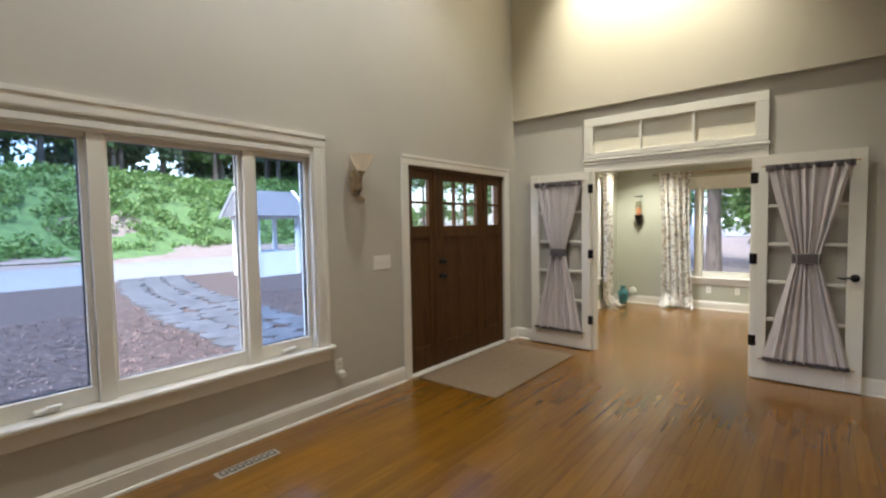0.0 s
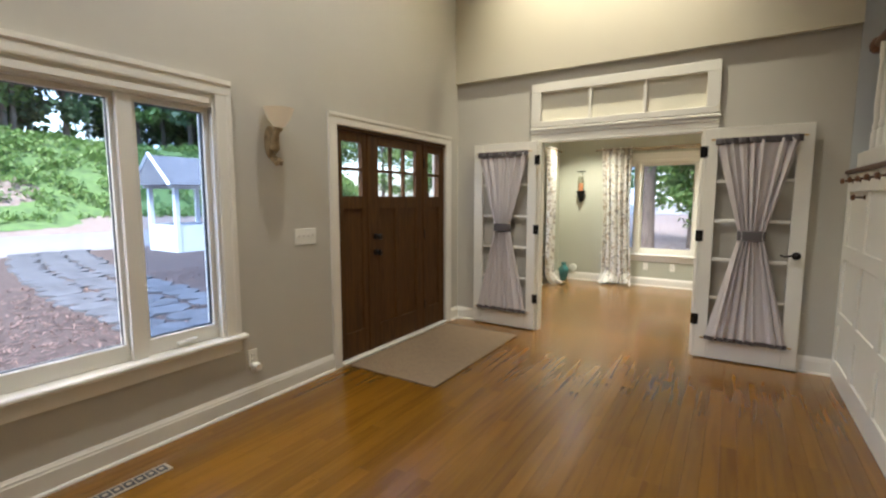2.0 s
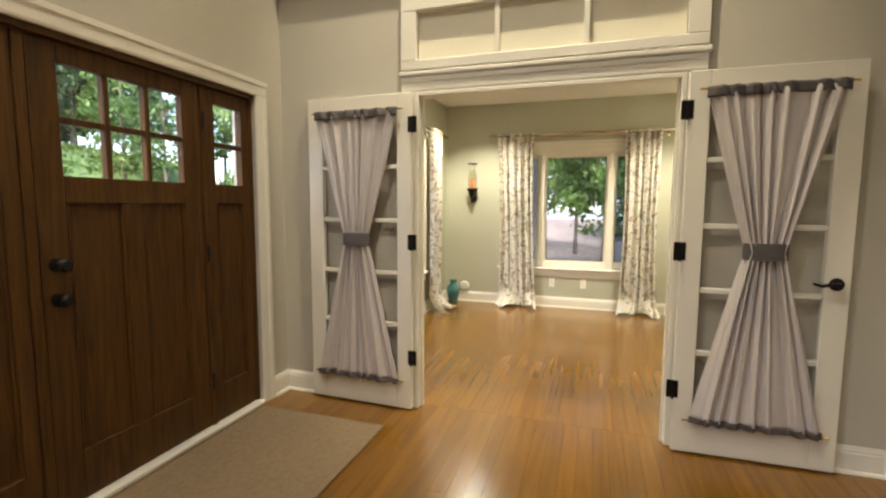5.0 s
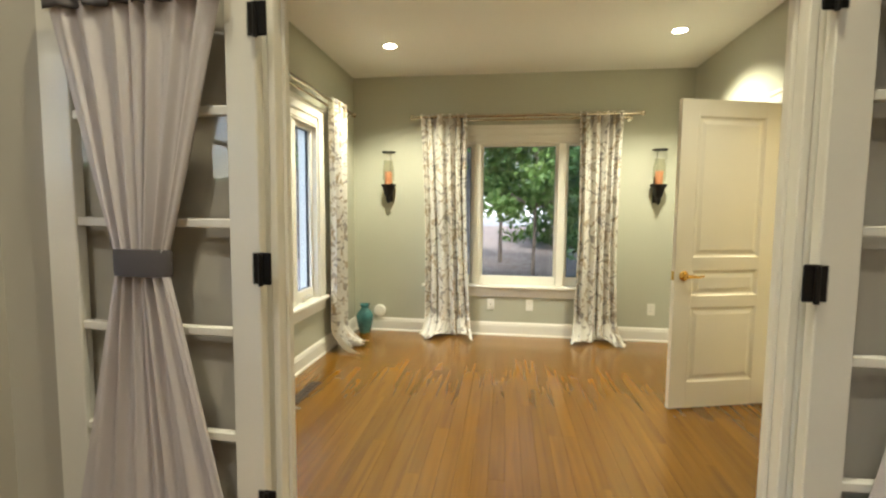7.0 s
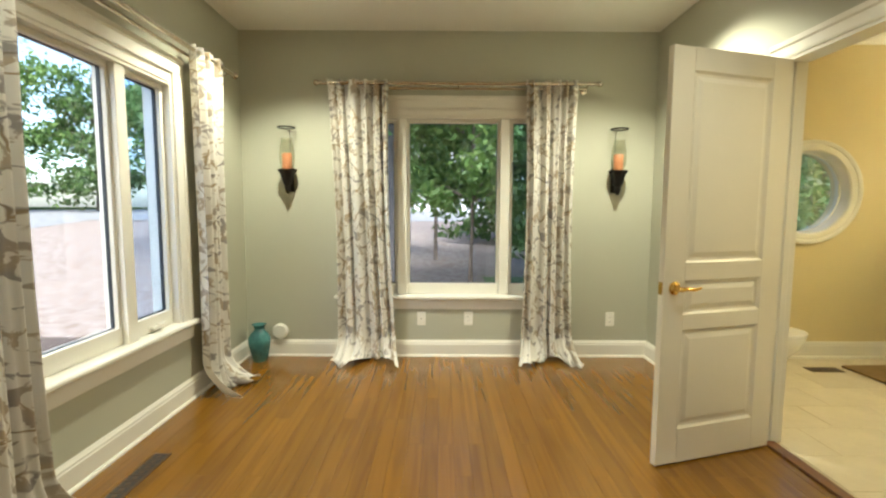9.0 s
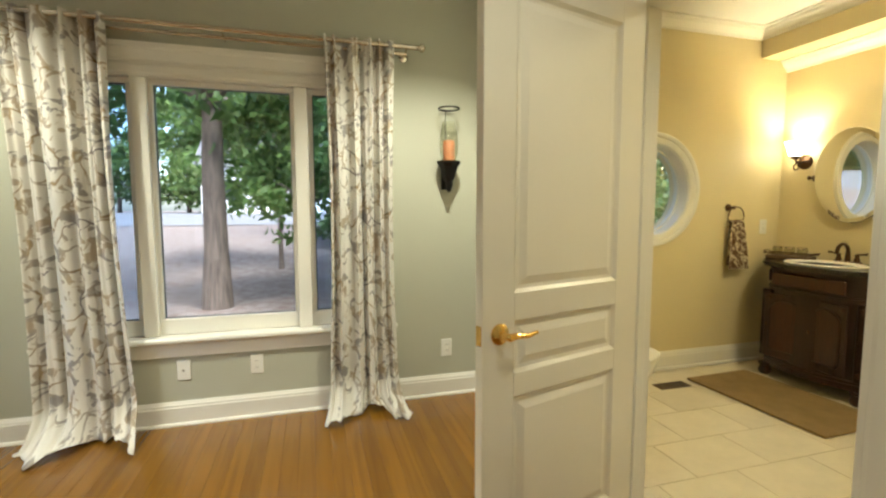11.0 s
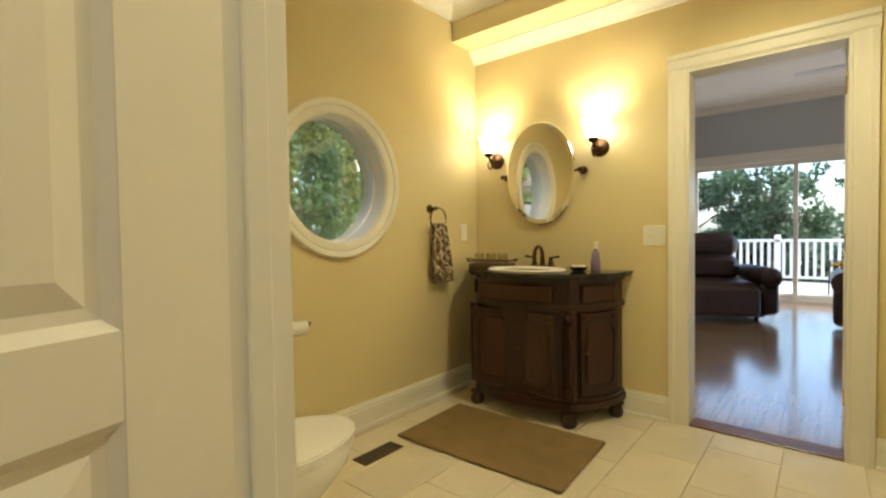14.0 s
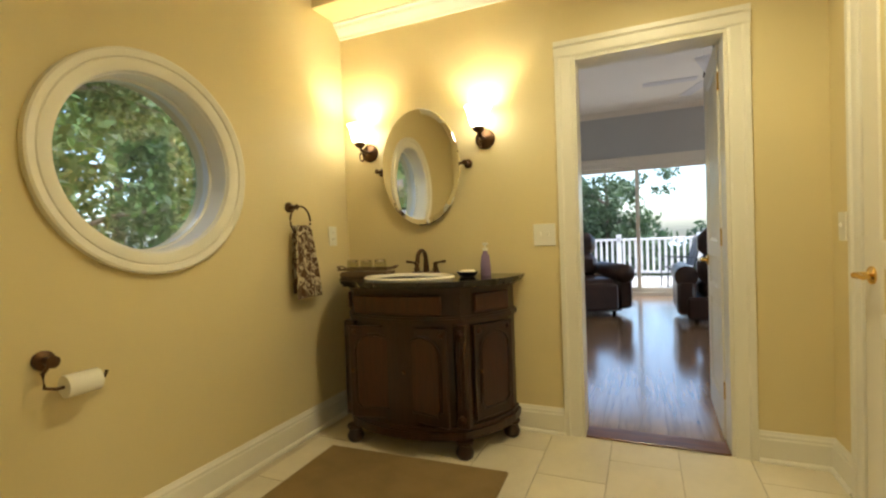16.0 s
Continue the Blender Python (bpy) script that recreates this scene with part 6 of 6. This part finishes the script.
# white house beyond the trees
hs = thing("house", (0.5, 33, ground_height(0.5, 33)), "white house far behind the trees", "house")
part("wall", box(-5, 0, -0.5, 5, 6, 3.0), M_WHITE, hs)
part("roof", prism([(-0.4, 3.0), (6.4, 3.0), (3, 5.2)], -5.4, 5.4), M_SHINGLE, hs, "", False, Matrix(((0, 0, 1, 0), (1, 0, 0, 0), (0, 1, 0, 0), (0, 0, 0, 1))))
for x in (-3.2, -1, 1.2, 3.4):
    w_ = part("window", box(x - 0.4, -0.04, 0.9, x + 0.4, 0.0, 2.2), M_SPACER, hs)
    part("frame", box(x - 0.5, -0.03, 0.8, x + 0.5, -0.001, 0.9), M_WHITE, w_)

# deck, railing and patio chair
dk = tagged(new("deck"), "pale grey timber deck with white railing", "deck", "", "structure")
for i in range(30):
    part("deck_board", box(LX + 0.16 + 0.145 * i, LY0 - 2, -0.10, LX + 0.16 + 0.145 * i + 0.139, LY1 + 2, -0.06), M_DECK, dk)
rl_ = thing("deck_railing", (LX + 4.4, 0, -0.06), "white baluster railing round the deck", "railing")
part("top_rail", box(-0.06, LY0 - 2, 0.92, 0.06, LY1 + 2, 0.98, 0.006), M_WHITE, rl_)
part("bottom_rail", box(-0.03, LY0 - 2, 0.08, 0.03, LY1 + 2, 0.14, 0.004), M_WHITE, rl_)
for i in range(7):
    part("post", box(-0.06, LY0 - 2 + 1.86 * i, 0, 0.06, LY0 - 2 + 1.86 * i + 0.12, 1.08, 0.006), M_WHITE, rl_)
bal = finish(box(-0.018, -0.03, 0.14, 0.018, 0.03, 0.92, 0.002))
bal.materials.append(M_WHITE)
for i in range(80):
    part("baluster", bal, M_WHITE, rl_, "", False, pose(0, LY0 - 1.9 + 0.14 * i, 0))
pc = thing("patio_chair", (LX + 1.9, 1.05, -0.06), "grey metal patio chair with mesh sling on the deck", "patio chair", "", "", 100)
for s in (-1, 1):
    part("side_frame", tube([(0.30, s * 0.28, 0.0), (0.28, s * 0.28, 0.62), (-0.22, s * 0.28, 0.60), (-0.26, s * 0.28, 0.0)], 0.014, 8), M_SPACER, pc, "", True)
    part("back_post", tube([(-0.18, s * 0.25, 0.40), (-0.34, s * 0.25, 1.0)], 0.014, 8), M_SPACER, pc)
part("seat_sling", box(-0.22, -0.25, 0.40, 0.28, 0.25, 0.415, 0.004), M_SHINGLE, pc)
part("back_sling", box(-0.008, -0.24, 0.0, 0.008, 0.24, 0.56, 0.004), M_SHINGLE, pc, "", False, pose(-0.19, 0, 0.44, 0, -15, 0))
part("top_bar", tube([(-0.34, -0.25, 1.0), (-0.34, 0.25, 1.0)], 0.014, 8), M_SPACER, pc)
setting("water", grid_sheet(72, 700, 4, -300, 300, 4, 1.4), M_WATER, "pale grey lake beyond the deck", "lake")


# ---- floors, laid piece by piece ----
def plank_floor(name, x0, x1, y0, y1, label, limit, seed, width=0.083):
    ob = setting(name, box(x0, y0, -0.10, x1, y1, -0.018), M_GAP, label, "floor")
    rs = random.Random(seed)
    lengths = [0.6, 0.9, 1.2, 1.5, 1.8, 2.2]
    shapes = {}
    for L in lengths:
        shapes[L] = finish(box(0.0003, 0.0003, -0.018, width - 0.0003, L - 0.0003, 0.0, 0.0005))
        shapes[L].materials.append(M_FLOOR)
    rest, made = bmesh.new(), 0
    cols = int((x1 - x0) / width)
    for i in range(cols + 1):
        xa = x0 + i * width
        y = y1
        first = rs.choice(lengths)
        while y > y0 + 0.001:
            L = first if y == y1 else rs.choice(lengths[1:])
            L = min(L, y - y0)
            whole = L in shapes and xa + width <= x1 + 1e-6
            if whole and y - L >= limit:
                part("plank", shapes[L], M_FLOOR, ob, "", False, pose(xa, y - L, 0))
                made += 1
            else:
                box(xa + 0.0006, y - L + 0.0006, -0.018, min(xa + width, x1) - 0.0006, y - 0.0006, 0.0, 0, rest)
            y -= L
    if rest.verts:
        tagged(part("planks", rest, M_FLOOR, ob), "", "", "", "stuff")
    return ob


plank_floor("floor", 0.0, 3.56, FOY_S, 0.11, "warm brown satin oak strip floor of the foyer", -4.6, 1)
plank_floor("floor_study", 0.0, XE, 0.11, YN, "warm brown satin oak strip floor of the study", -9, 2)
living = setting("floor_living", box(6.14, LY0, -0.10, LX + 0.15, LY1, -0.018), M_GAP, "glossy brown oak floor of the living room", "floor")
rest = bmesh.new()
for i in range(82):
    y = 0.0
    for x in np.arange(6.14 - (i * 0.37) % 1.4, LX, 1.4):
        a, b = max(6.14, x), min(LX, x + 1.4)
        if b - a > 0.02:
            box(a + 0.0006, LY0 + 0.0835 * i + 0.0006, -0.018, b - 0.0006, LY0 + 0.0835 * (i + 1) - 0.0006, 0.0, 0, rest)
tagged(part("planks", rest, wood_mat("oak_floor_living", (0.34, 0.21, 0.12), (0.20, 0.12, 0.065), 0.12, 1.0, (1.1, 14, 14), 0.1, 0.0), living), "", "", "", "stuff")

bath = setting("floor_bath", box(BX0, BY0, -0.10, BX1 + 0.06, YN, -0.006), M_GROUT, "cream glazed tile floor laid in a running bond", "floor")
setting("floor_sill", box(XE, 1.235, -0.10, BX0, 2.07, -0.001), M_GROUT, "cream floor under the doorway", "floor")
tile = finish(box(0.0015, 0.0015, -0.006, 0.4585, 0.3035, 0.0, 0.0015))
tile.materials.append(M_TILE)
for j in range(9):
    ya = 1.0 + 0.305 * j - 0.305
    for i in range(8):
        xa = BX0 - 0.23 + 0.46 * i - (0.23 if j % 2 else 0)
        x0, x1, y0, y1 = max(xa, BX0), min(xa + 0.46, BX1), max(ya, BY0), min(ya + 0.305, YN)
        if x1 - x0 < 0.01 or y1 - y0 < 0.01:
            continue
        if x1 - x0 > 0.4599 and y1 - y0 > 0.3049:
            part("tile", tile, M_TILE, bath, "", False, pose(x0, y0, 0))
        else:
            part("tile", box(x0 + 0.0015, y0 + 0.0015, -0.006, x1 - 0.0015, y1 - 0.0015, 0.0, 0.0012), M_TILE, bath)


# ---- the foyer block stands 12 cm further west than the study ----
SHIFT = -0.12
for ob in list(scene.objects):
    if ob.parent or ob.type == "CAMERA":
        continue
    kids = [o for o in (ob, *ob.children_recursive) if o.type == "MESH"]
    pts = [ob.matrix_basis @ (o.matrix_basis if o is not ob else Matrix()) @ Vector(c) for o in kids[:1] for c in o.bound_box] or [ob.matrix_basis.translation]
    mid = sum(pts, Vector()) / len(pts)
    if -8.2 < mid.y < 0.3 and -0.25 < mid.x < 5.2 and mid.z > -0.2:
        ob.location.x += SHIFT
